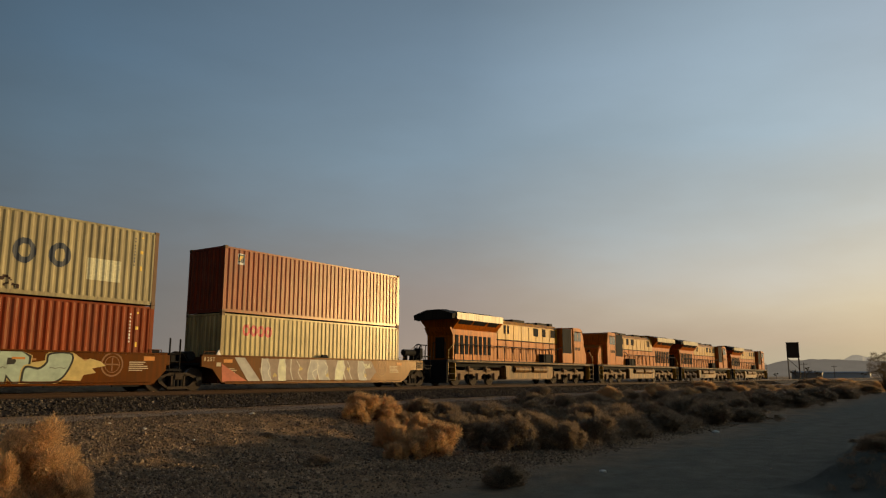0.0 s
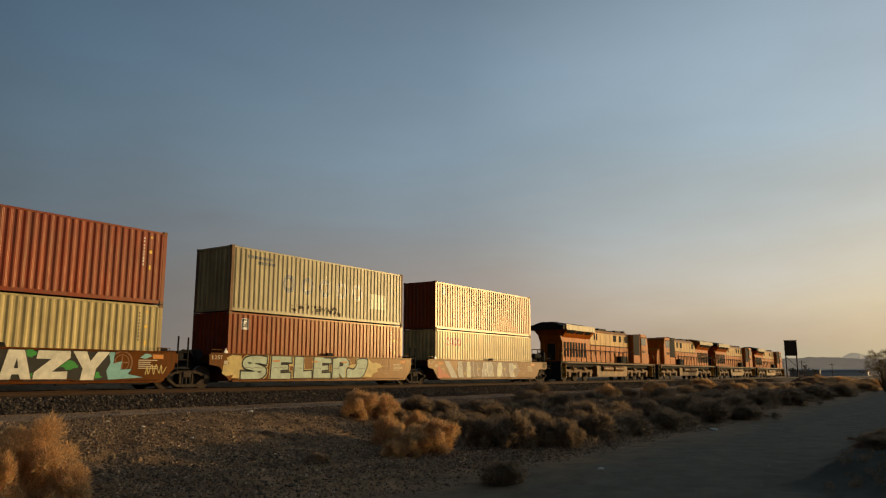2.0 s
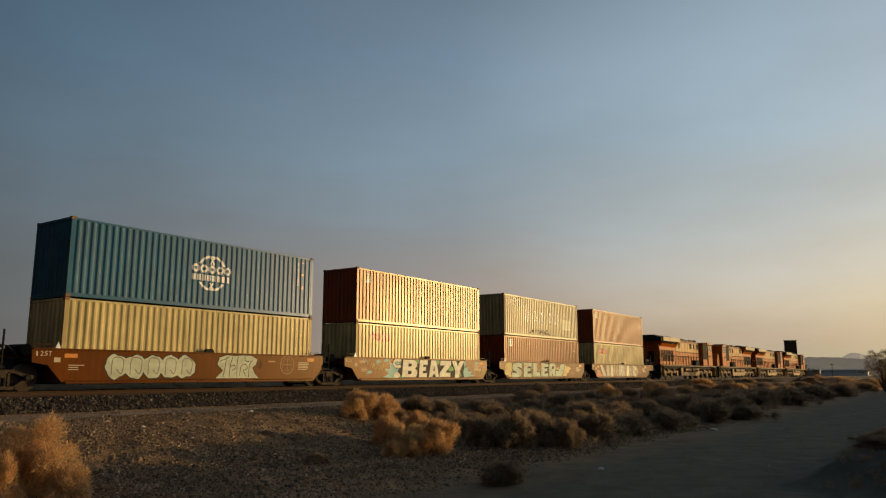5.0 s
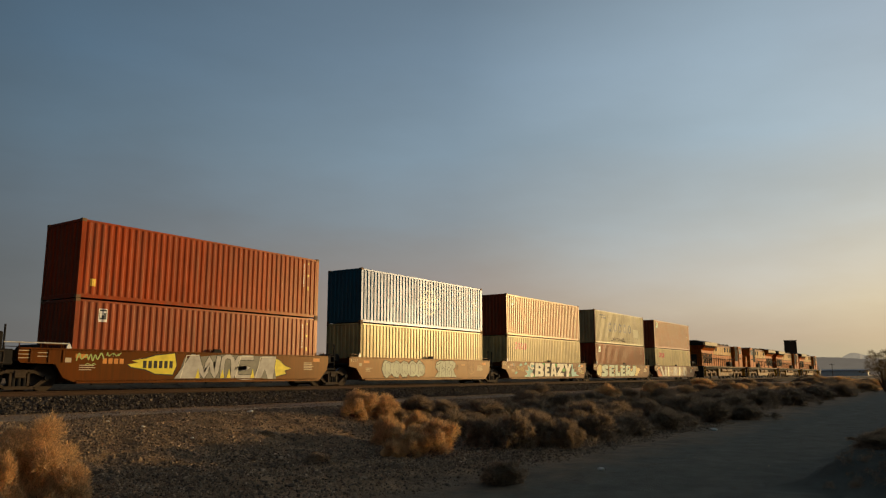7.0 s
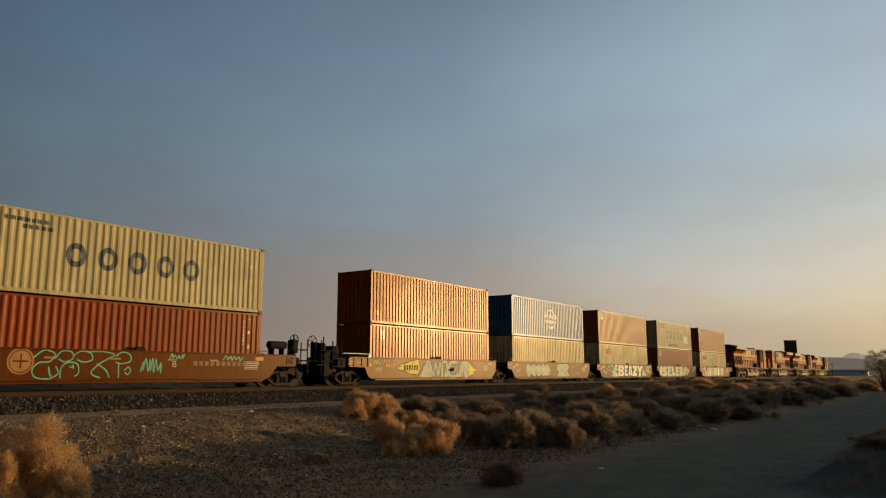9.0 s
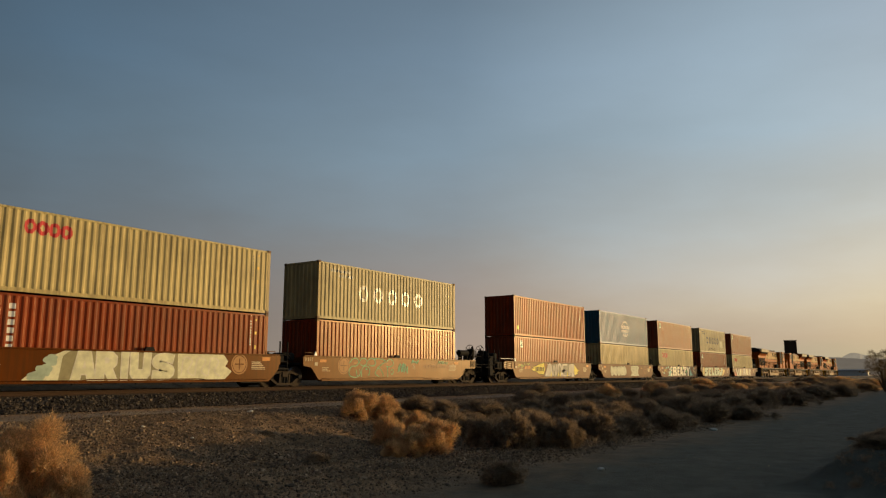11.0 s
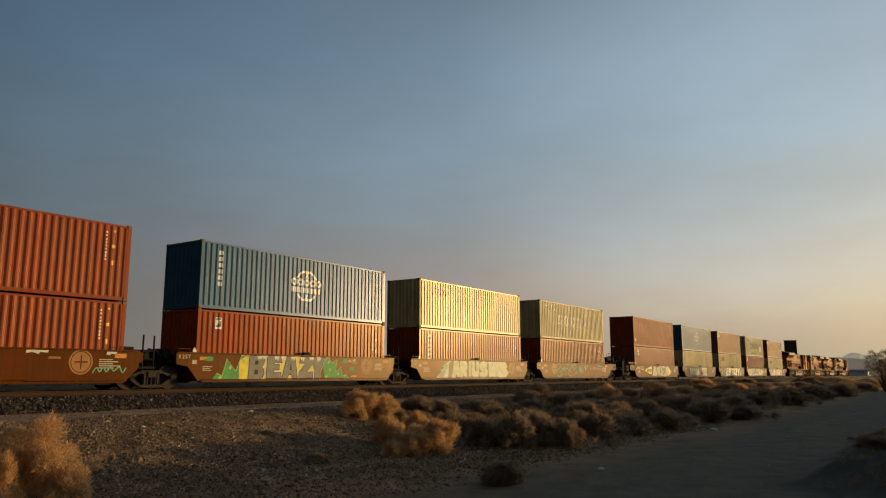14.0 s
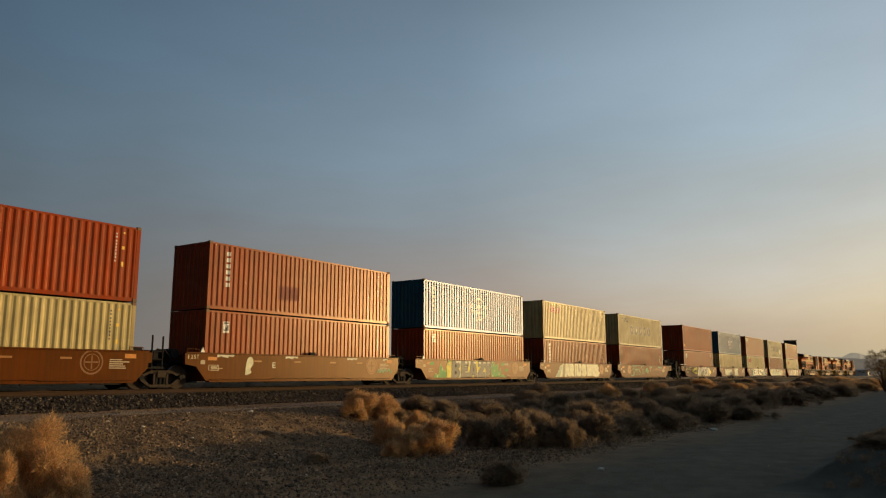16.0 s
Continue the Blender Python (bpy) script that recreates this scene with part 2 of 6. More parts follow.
def ground_z(x, y):
    """Height of the land: bed under the track, service road, bank, dry wash, far bank beside the camera, unseen ridge
    added for shade.
    """
    x, y = np.asarray(x, float), np.asarray(y, float)
    crest = 19.3 + 0.5 * wobble(x, 0 * x, 0.18, 1.0)
    toe = 9.0 + 0.7 * wobble(x, 0 * x, 0.11, 2.0)
    road = -0.62 + 0.03 * wobble(x, y, 0.5, 4.0)
    t = np.clip((crest - y) / (crest - toe), 0, 1)
    drop = 1.04 * (0.80 * smooth(0, 0.45, t) + 0.20 * t)
    z = road - drop
    z = z + (0.04 * wobble(x, y, 0.9, 3.0) + 0.34 * grain(x, y)) * smooth(0.02, 0.25, t) * (1 - 0.7 * smooth(0.75, 1.0, t))
    # bed of the track
    bed = -0.22 - 0.40 * np.clip((np.abs(y - RAIL_Y) - 1.75) / 1.35, 0, 1)
    z = np.where(np.abs(y - RAIL_Y) < 3.1, np.maximum(bed, z), z)
    # plain beyond the track
    z = np.where(y > RAIL_Y + 3.0, -0.62 - 0.25 * smooth(30, 60, y) + 0.04 * wobble(x, y, 0.3, 7.0), z)
    # low berm added beyond the line, shaded, to darken the gap under the cars
    z = z + 0.80 * smooth(30.2, 32.0, y) * smooth(37.0, 34.0, y) * smooth(130, 85, x)
    # bank beside and behind the camera
    edge = 1.6 + 1.2 * wobble(x, 0 * x, 0.16, 9.0) - 2.0 * smooth(20, 60, x)
    near = smooth(0, 6.5, edge - y)
    z = z + near * (0.75 + 0.12 * wobble(x, y, 0.7, 5.0))
    # small cut bank on the near side of the wash
    z = z + (0.72 + 0.10 * wobble(x, y, 1.3, 8.0)) * smooth(15.6, 18.2, x + 0.5 * wobble(x, y, 1.1, 2.5)) * smooth(3.3, 1.7, y + 0.35 * wobble(x, y, 0.8, 4.4) + 0.03 * (x - 16)) * smooth(60, 35, x) * smooth(-4, 0, y)
    # wheel ruts along the wash
    for ry in (5.2, 6.9):
        z = z - 0.045 * np.exp(-((y - ry - 0.4 * wobble(x, 0 * x, 0.13, 3.0)) / 0.28) ** 2)
    # rutted road
    for ry in (20.6, 22.1):
        z = z - 0.06 * np.exp(-((y - ry - 0.15 * wobble(x, 0 * x, 0.2, 6.0)) / 0.22) ** 2)
    # unseen ridge behind the camera, added and shaped to shade the bank and wash
    ridge = smooth(-2.0, -7.5, y) * smooth(-20, -10, y)
    crest = 2.15 + 0.45 * wobble(x, 0 * x, 0.5, 11.0) - 0.25 * np.exp(-((x - 45) / 5.5) ** 2) + 0.5 * np.exp(-((x - 30) / 4.0) ** 2) + 0.35 * np.exp(-((x - 39) / 2.2) ** 2) + 1.7 * smooth(56, 66, x) - 1.6 * smooth(94, 106, x) - 1.5 * smooth(128, 150, x) + 0.4 * np.exp(-((x - 56) / 6.0) ** 2) - 0.55 * np.exp(-((x - 47.4) / 3.0) ** 2)
    z = z + ridge * crest * smooth(-25, -5, x)
    return z


def axis(parts):
    out = []
    for a, b, step in parts:
        out += list(np.arange(a, b - 1e-6, step))
    return np.array(out + [parts[-1][1]])


def make_ground():
    xs = axis([(-3000, -400, 400), (-400, -60, 40), (-60, -4, 4), (-4, 4, 0.4), (4, 26, 0.14), (26, 60, 0.35), (60, 140, 1.2), (140, 300, 8), (300, 1000, 70), (1000, 4800, 380)])
    ys = axis([(-2500, -100, 300), (-100, -30, 7), (-30, 0, 1.2), (0, 8, 0.35), (8, 20, 0.15), (20, 23.6, 0.3), (23.6, 30.2, 0.22), (30.2, 38, 0.6), (38, 60, 3), (60, 400, 40), (400, 4800, 400)])
    X, Y = np.meshgrid(xs, ys, indexing="ij")
    Z = ground_z(X, Y)
    v = np.stack([X.ravel(), Y.ravel(), Z.ravel()], 1)
    n = len(ys)
    i, j = np.meshgrid(np.arange(len(xs) - 1), np.arange(n - 1), indexing="ij")
    a = (i * n + j).ravel()
    f = np.stack([a, a + n, a + n + 1, a + 1], 1)
    m, nt, b = setup("desert soil")
    base = ramp(nt, noise_tex(nt, 0.9, 7, rough=0.7), [(0.36, (0.17, 0.105, 0.055)), (0.5, (0.33, 0.205, 0.105)), (0.66, (0.46, 0.295, 0.155))])
    grit = ramp(nt, noise_tex(nt, 34, 6, rough=0.85), [(0.35, (0.30, 0.27, 0.25)), (0.52, (0.95, 0.95, 0.95)), (0.70, (1.8, 1.75, 1.7))])
    c = mix(nt, 0.8, base, grit, "MULTIPLY")
    # wash bed: pale compacted silt; track bed: crushed grey rock
    tc, sp = nt.nodes.new("ShaderNodeTexCoord"), nt.nodes.new("ShaderNodeSeparateXYZ")
    nt.links.new(tc.outputs["Object"], sp.inputs[0])
    add = nt.nodes.new("ShaderNodeMath")
    add.operation = "MULTIPLY_ADD"
    nt.links.new(noise_tex(nt, 0.5, 5), add.inputs[0])
    add.inputs[1].default_value = 3.0
    nt.links.new(sp.outputs["Y"], add.inputs[2])
    wash = ramp(nt, math_node(nt, "MULTIPLY", add.outputs[0], 0.05), [(0.41, (1, 1, 1)), (0.57, (0, 0, 0))])
    silt = ramp(nt, noise_tex(nt, 1.6, 6), [(0.3, (0.118, 0.112, 0.083)), (0.7, (0.178, 0.169, 0.126))])
    c = mix(nt, wash, c, silt)
    lane = ramp(nt, math_node(nt, "MULTIPLY", math_node(nt, "ADD", math_node(nt, "SUBTRACT", sp.outputs["Y"], 0.5), math_node(nt, "MULTIPLY", noise_tex(nt, 0.6, 6, rough=0.7), 2.2)), 0.03),
                [(0.60, (0, 0, 0)), (0.63, (0.8, 0.8, 0.8)), (0.68, (0.8, 0.8, 0.8)), (0.71, (0, 0, 0))])
    c = mix(nt, lane, c, ramp(nt, noise_tex(nt, 3.0, 6), [(0.3, (0.25, 0.205, 0.155)), (0.7, (0.36, 0.295, 0.225))]))
    near_track = ramp(nt, math_node(nt, "MULTIPLY", math_node(nt, "ABSOLUTE", math_node(nt, "SUBTRACT", sp.outputs["Y"], RAIL_Y), 0), 0.25),
                      [(0.75, (1, 1, 1)), (0.82, (0, 0, 0))])
    rock = ramp(nt, noise_tex(nt, 16, 6, rough=0.8), [(0.35, (0.03, 0.024, 0.018)), (0.65, (0.12, 0.095, 0.07))])
    c = mix(nt, near_track, c, rock)
    nt.links.new(c, b.inputs["Base Color"])
    b.inputs["Roughness"].default_value = 0.95
    b.inputs["Specular IOR Level"].default_value = 0.2
    bump(nt, b, noise_tex(nt, 8, 10, rough=0.8), 0.9, 0.08)
    me = bpy.data.meshes.new("ground")
    me.from_pydata(v.tolist(), [], f.tolist())
    me.materials.append(m)
    for p in me.polygons:
        p.use_smooth = True
    me.update()
    return tagged(new("ground", me), "dry desert ground with gravel bank, service road and silty wash", "ground", kind="structure")


def math_node(nt, op, a, b=0.0):
    n = nt.nodes.new("ShaderNodeMath")
    n.operation = op
    for s, v in ((n.inputs[0], a), (n.inputs[1], b)):
        if isinstance(v, (int, float)):
            s.default_value = v
        else:
            nt.links.new(v, s)
    return n.outputs[0]


make_ground()


# ---- track ----
def make_track():
    track = tagged(new("railway_track"), "single railway track with rusty rails on wooden ties", "railway track", kind="structure")
    prof = [(-0.07, -0.18), (0.07, -0.18), (0.07, -0.165), (0.012, -0.14), (0.012, -0.05), (0.037, -0.04), (0.037, -0.006), (0.028, 0.0),
            (-0.028, 0.0), (-0.037, -0.006), (-0.037, -0.04), (-0.012, -0.05), (-0.012, -0.14), (-0.07, -0.165)]
    for s in (-1, 1):
        y = RAIL_Y + s * 0.755
        bm = bmesh.new()
        a = [bm.verts.new((-250, y + u, w)) for u, w in prof]
        b = [bm.verts.new((1800, y + u, w)) for u, w in prof]
        for i in range(len(prof)):
            bm.faces.new((a[i], b[i], b[(i + 1) % len(prof)], a[(i + 1) % len(prof)]))
        bm.faces.new(a), bm.faces.new(b[::-1])
        bmesh.ops.recalc_face_normals(bm, faces=bm.faces[:])
        rail = part("rail", bm, RUST, track, "rusty rail with polished head")
        rail.data.materials.append(RAILSTEEL)
        for f in rail.data.polygons:
            if f.center.z > -0.004:
                f.material_index = 1
    tie = box(-0.11, 0.11, -1.3, 1.3, -0.36, -0.18, 0.012)
    first = part("tie", tie, TIEWOOD, track)
    first.location = (-6, RAIL_Y, 0)
    for i in range(1, 200):
        shared(first, track, pose(-6 + i * 0.53, RAIL_Y, random.uniform(-0.008, 0.004), 0, 0, random.uniform(-1, 1)))


make_track()


# ---- the train ----
CARS = []
MOVERS = []             # (thing, offset of its origin from the rear end of the first stack)
TURNED = []             # locomotives that run backwards
WHEELS = []             # (wheelset, its place in its parent's space)
LEN, WID, HIGH = 12.192, 2.438, 2.896
BASE, STACK = 0.37, 0.012
PITCH = 0.278           # of the corrugation


def wave(s):
    """Depth of the corrugation at s metres along a wall: 0 on the outer flats, 0.037 on the inner."""
    u = (s / PITCH) % 1.0
    return float(np.interp(u, (0, 0.265, 0.50, 0.765, 1.0), (0, 0, 0.036, 0.036, 0)))


def breaks(a, b):
    out = {a, b}
    k = math.floor(a / PITCH)
    while k * PITCH < b:
        for u in (0, 0.265, 0.50, 0.765):
            s = (k + u) * PITCH
            if a < s < b:
                out.add(s)
        k += 1
    return sorted(out)


def corrugated(a, b, z0, z1, put):
    """A corrugated sheet from a to b along a wall; put(s, depth, z) gives the corner in space."""
    v, f = [], []
    fold = {round(min(max(s + e, a), b), 4) for s in breaks(a, b) for e in (-0.004, 0.004)} | {a, b}
    for s in sorted(fold):
        d = (wave(s - 0.004) + wave(s + 0.004)) / 2
        v += [put(s, d, z0), put(s, d, z1), put(s, d + 0.004, z1), put(s, d + 0.004, z0)]
    n = len(v) // 4
    for i in range(n - 1):
        k = i * 4
        f += [(k, k + 4, k + 5, k + 1), (k + 2, k + 6, k + 7, k + 3)]
    return v, f


def stencil(inside, x0, x1, z0, z1, put, step=0.045):
    """Paint that follows the corrugation: the cells of a fine grid whose middle lies inside."""
    v, f = [], []
    xs = breaks(x0, x1)
    fine = []
    for p, q in zip(xs, xs[1:]):
        n = max(1, round((q - p) / step))
        fine += [p + (q - p) * i / n for i in range(n)]
    fine.append(x1)
    nz = max(1, round((z1 - z0) / step))
    zs = [z0 + (z1 - z0) * i / nz for i in range(nz + 1)]
    for p, q in zip(fine, fine[1:]):
        for r, s in zip(zs, zs[1:]):
            if inside((p + q) / 2, (r + s) / 2):
                k = len(v)
                v += [put(p, wave(p) - 0.005, r), put(q, wave(q) - 0.005, r), put(q, wave(q) - 0.005, s), put(p, wave(p) - 0.005, s)]
                f.append((k, k + 1, k + 2, k + 3))
    return v, f


def bars_inside(bars):
    return lambda x, z: any(a <= x <= b and c <= z <= d for a, b, c, d in bars)


def rings_inside(rings):
    def inside(x, z):
        for cx, cz, rx, rz, w in rings:
            o = ((x - cx) / rx) ** 2 + ((z - cz) / rz) ** 2
            i = ((x - cx) / max(rx - w, 0.01)) ** 2 + ((z - cz) / max(rz - w, 0.01)) ** 2
            if o <= 1 <= i:
                return True
        return False
    return inside


INK = plain("dark grey lettering paint", (0.05, 0.055, 0.06), 0.3)
REDINK = plain("red lettering paint", (0.55, 0.03, 0.025), 0.35)
WHITEINK = plain("white lettering paint", (0.72, 0.70, 0.64), 0.35)
YELLOWINK = plain("yellow decal", (0.75, 0.48, 0.04), 0.4)


def container(paint, label, marks=()):
    """A forty-foot high-cube box; x runs along it from the middle, z up from its floor."""
    c = tagged(new("shipping_container"), label, "shipping container", "double-stacked containers")
    H, h, w = HIGH, LEN / 2, WID / 2
    frame_paint = {CREAM: CREAMFRAME, DULLCREAM: CREAMFRAME, GREYCREAM: RUSTFRAME}.get(paint, paint)
    for s in (-1, 1):
        v, f = corrugated(0.16, LEN - 0.16, 0.15, H - 0.11, lambda a, d, z: (a - h, s * (w - 0.012 - d), z))
        mesh_part("side_panel", v, f, paint, c)
        part("top_rail", box(-h + 0.1, h - 0.1, s * (w - 0.06) - 0.03, s * (w - 0.06) + 0.055, H - 0.12, H - 0.035, 0.006), paint, c)
        part("bottom_rail", box(-h + 0.1, h - 0.1, s * (w - 0.06) - 0.03, s * (w - 0.06) + 0.055, 0.02, 0.17, 0.006), paint, c)
    v, f = corrugated(0.12, WID - 0.12, 0.15, H - 0.11, lambda a, d, z: (-h + 0.03 + d, a - w, z))
    mesh_part("end_panel", v, f, paint, c)
    for s in (-1, 1):
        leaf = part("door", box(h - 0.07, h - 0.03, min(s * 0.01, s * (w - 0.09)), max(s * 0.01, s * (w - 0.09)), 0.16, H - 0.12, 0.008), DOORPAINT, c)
        for y in (0.3, 0.8):
            part("lock_rod", rod((h - 0.01, s * y, 0.12), (h - 0.01, s * y, H - 0.1), 0.017), TRUCKSTEEL, leaf)
    v, f = corrugated(0.1, LEN - 0.1, -w + 0.06, w - 0.06, lambda a, d, z: (a - h, z, H - 0.04 - d * 0.6))
    mesh_part("roof_panel", v, f, paint, c)
    part("floor", box(-h + 0.05, h - 0.05, -w + 0.07, w - 0.07, 0.05, 0.14), BLACKSTEEL, c)
    for x in (-h, h):
        e = -1 if x < 0 else 1
        part("end_sill", box(min(x - e * 0.01, x - e * 0.11), max(x - e * 0.01, x - e * 0.11), -w + 0.1, w - 0.1, 0.02, 0.17, 0.006), paint, c)
        part("end_header", box(min(x - e * 0.01, x - e * 0.11), max(x - e * 0.01, x - e * 0.11), -w + 0.1, w - 0.1, H - 0.12, H - 0.02, 0.006), paint, c)
        for s in (-1, 1):
            part("corner_post", box(min(x - e * 0.008, x - e * 0.17), max(x - e * 0.008, x - e * 0.17), min(s * w - s * 0.005, s * w - s * 0.10), max(s * w - s * 0.005, s * w - s * 0.10), 0.10, H - 0.10, 0.008), frame_paint, c)
            for z in (0.0, H - 0.118):
                part("corner_casting", box(min(x, x - e * 0.178), max(x, x - e * 0.178), min(s * w, s * w - s * 0.162), max(s * w, s * w - s * 0.162), z, z + 0.118, 0.01), RUSTFRAME, c)
    for s in (-1, 1):
        for name, ink, inside, x0, x1, z0, z1, step in marks:
            flip = (lambda a: a) if s < 0 else (lambda a: LEN - a)
            v, f = stencil(inside, x0, x1, z0, z1, lambda a, d, z: (flip(a) - h, s * (w - 0.012 - d), z), step)
            if v:
                mark = mesh_part(name, v, f if s < 0 else [q[::-1] for q in f], ink, c)
                if name in ("code_marking", "rust_stain", "line_marking", "stacked_marking", "corner_decal", "emblem_band", "globe_emblem"):
                    mark["kind"] = "stuff"
    return c


def code_marks(ink):
    """Owner's code bars at the front end of the wall."""
    r = random.Random(5)
    bars = [(11.15 + r.uniform(0, 0.02), 11.22, 1.45 + k * 0.13, 1.45 + k * 0.13 + r.uniform(0.05, 0.09)) for k in range(9)]
    return [("code_marking", ink, bars_inside(bars), 11.1, 11.3, 1.4, 2.7, 0.03)]


def decal_marks():
    return [("warning_decal", YELLOWINK, bars_inside([b]), *b, 0.03) for b in
            ((11.42, 11.56, 1.95, 2.07), (11.44, 11.54, 1.30, 1.48), (11.45, 11.55, 2.55, 2.62))]


def ring_mark(name, ink, ring):
    cx, cz, rx, rz, w = ring
    return (name, ink, rings_inside([ring]), cx - rx, cx + rx, cz - rz, cz + rz, 0.035)


def line_marks(ink, extra=False):
    """The tall row of five hollow shapes along the wall, and a double row of bars near the rear end."""
    bars = [(0.9 + k * 0.22, 1.07 + k * 0.22, 2.42, 2.56) for k in range(7)] + [(1.5 + k * 0.22, 1.66 + k * 0.22, 2.18, 2.32) for k in range(5)]
    out = [ring_mark("emblem_shape", ink, (3.45 + k * 1.22, 1.50, 0.39, 0.43, 0.19)) for k in range(5)]
    out.append(("line_marking", ink, bars_inside(bars), 0.8, 2.7, 2.1, 2.6, 0.045))
    if extra:
        out.append(("repainted_patch", PALEPATCH, bars_inside([(9.35, 10.65, 0.75, 1.55)]), 9.35, 10.65, 0.75, 1.55, 0.09))
    return out


def block_marks(z):
    """Four red hollow shapes near the rear end of the wall."""
    return [ring_mark("emblem_shape", REDINK, (1.38 + k * 0.42, z - k * 0.01, 0.21, 0.25, 0.13)) for k in range(4)]


def globe_marks():
    """A white globe of hoops crossed by two bands of bars."""
    cx, cz = 6.2, 1.50
    rings = rings_inside([(cx, cz, 0.80, 0.74, 0.09), (cx - 0.22, cz, 0.42, 0.72, 0.08), (cx + 0.22, cz, 0.42, 0.72, 0.08)])
    band = bars_inside([(cx - 1.1, cx + 1.1, cz - 0.40, cz + 0.36)])
    out = [("globe_emblem", WHITEINK, lambda x, z: rings(x, z) and not band(x, z), cx - 1.1, cx + 1.1, 0.7, 2.3, 0.035)]
    out += [ring_mark("emblem_shape", WHITEINK, (cx - 0.82 + k * 0.41, cz + 0.16, 0.19, 0.17, 0.10)) for k in range(5)]
    bars = bars_inside([(cx - 0.98 + k * 0.25, cx - 0.81 + k * 0.25, cz - 0.33, cz - 0.1) for k in range(8)])
    return out + [("emblem_band", WHITEINK, bars, cx - 1.0, cx + 1.0, cz - 0.34, cz - 0.09, 0.04)]


def patch_marks():
    return [("stacked_marking", WHITEINK, bars_inside([(0.93, 1.16, 1.0 + k * 0.27, 1.19 + k * 0.27) for k in range(6)]), 0.9, 1.2, 0.98, 2.65, 0.03)]


def dull_patch():
    return [("dull_patch", plain("dull red patch", (0.20, 0.030, 0.008), 0.6), bars_inside([(4.0, 5.3, 0.72, 1.36)]), 4.0, 5.3, 0.72, 1.36, 0.09)]


def yellow_notice():
    return [("corner_decal", YELLOWINK, bars_inside([(0.50, 0.72, 0.45, 0.72)]), 0.50, 0.72, 0.45, 0.72, 0.03)]


def sticker(ink, x, z):
    """A square notice: pale rim, dark field, a bent flash across it and a bar of small print."""
    t = z + 0.12
    rim = [(x, x + 0.36, t - 0.03, t), (x, x + 0.03, t - 0.40, t), (x + 0.33, x + 0.36, t - 0.40, t), (x, x + 0.36, t - 0.48, t - 0.38)]
    flash = [(x + 0.08, x + 0.28, t - 0.16, t - 0.09), (x + 0.06, x + 0.22, t - 0.24, t - 0.16), (x + 0.06, x + 0.13, t - 0.34, t - 0.24)]
    field = [(x + 0.03, x + 0.33, t - 0.38, t - 0.03)]
    mark = bars_inside(flash)
    return [("corner_decal", WHITEINK, bars_inside(rim), x, x + 0.36, t - 0.48, t, 0.03),
            ("corner_decal", INK, lambda a, b: bars_inside(field)(a, b) and not mark(a, b), x, x + 0.36, t - 0.48, t, 0.03),
            ("corner_decal", ink, mark, x, x + 0.36, t - 0.48, t, 0.03)]


def rust_marks():
    """Rust breaking through in specks and runs low on a weathered wall."""
    r = random.Random(15)
    runs = []
    for _ in range(46):
        a, b, h = r.uniform(3.6, 7.0), r.uniform(0.32, 0.62), r.uniform(0.03, 0.16)
        runs.append((a, a + r.uniform(0.03, 0.14), b - h, b))
    return [("rust_stain", RUST, bars_inside(runs), 3.5, 7.2, 0.15, 0.64, 0.03)]


PALEPATCH = plain("pale repainted patch", (0.60, 0.56, 0.33), 0.38)


# ---- well cars ----
RC, FC = -LEN / 2, LEN / 2


def wheelset(parent, x, z, r):
    bm = bmesh.new()
    bm_rod(bm, (0, -0.95, 0), (0, 0.95, 0), 0.085, 12)
    for s in (-1, 1):
        bm_rod(bm, (0, s * 0.69, 0), (0, s * 0.72, 0), r + 0.028, 28)
        bm_rod(bm, (0, s * 0.72, 0), (0, s * 0.825, 0), r, 28)
        bm_rod(bm, (0, s * 0.825, 0), (0, s * 0.87, 0), r * 0.35, 16)
        for k in range(6):
            a = k * math.tau / 6
            bm_rod(bm, (r * 0.62 * math.cos(a), s * 0.825, r * 0.62 * math.sin(a)), (r * 0.62 * math.cos(a), s * 0.835, r * 0.62 * math.sin(a)), 0.035, 8)
    w = part("wheelset", bm, TRUCKSTEEL, parent, "steel wheels on an axle with bright treads")
    w.data.materials.append(TREAD)
    for f in w.data.polygons:
        c = f.center
        if abs(math.hypot(c.x, c.z) - r) < 0.02 and abs(f.normal.y) < 0.5:
            f.material_index = 1
    w.location = (x, 0, z)
    WHEELS.append((w, (x, 0, z), r))
    return w


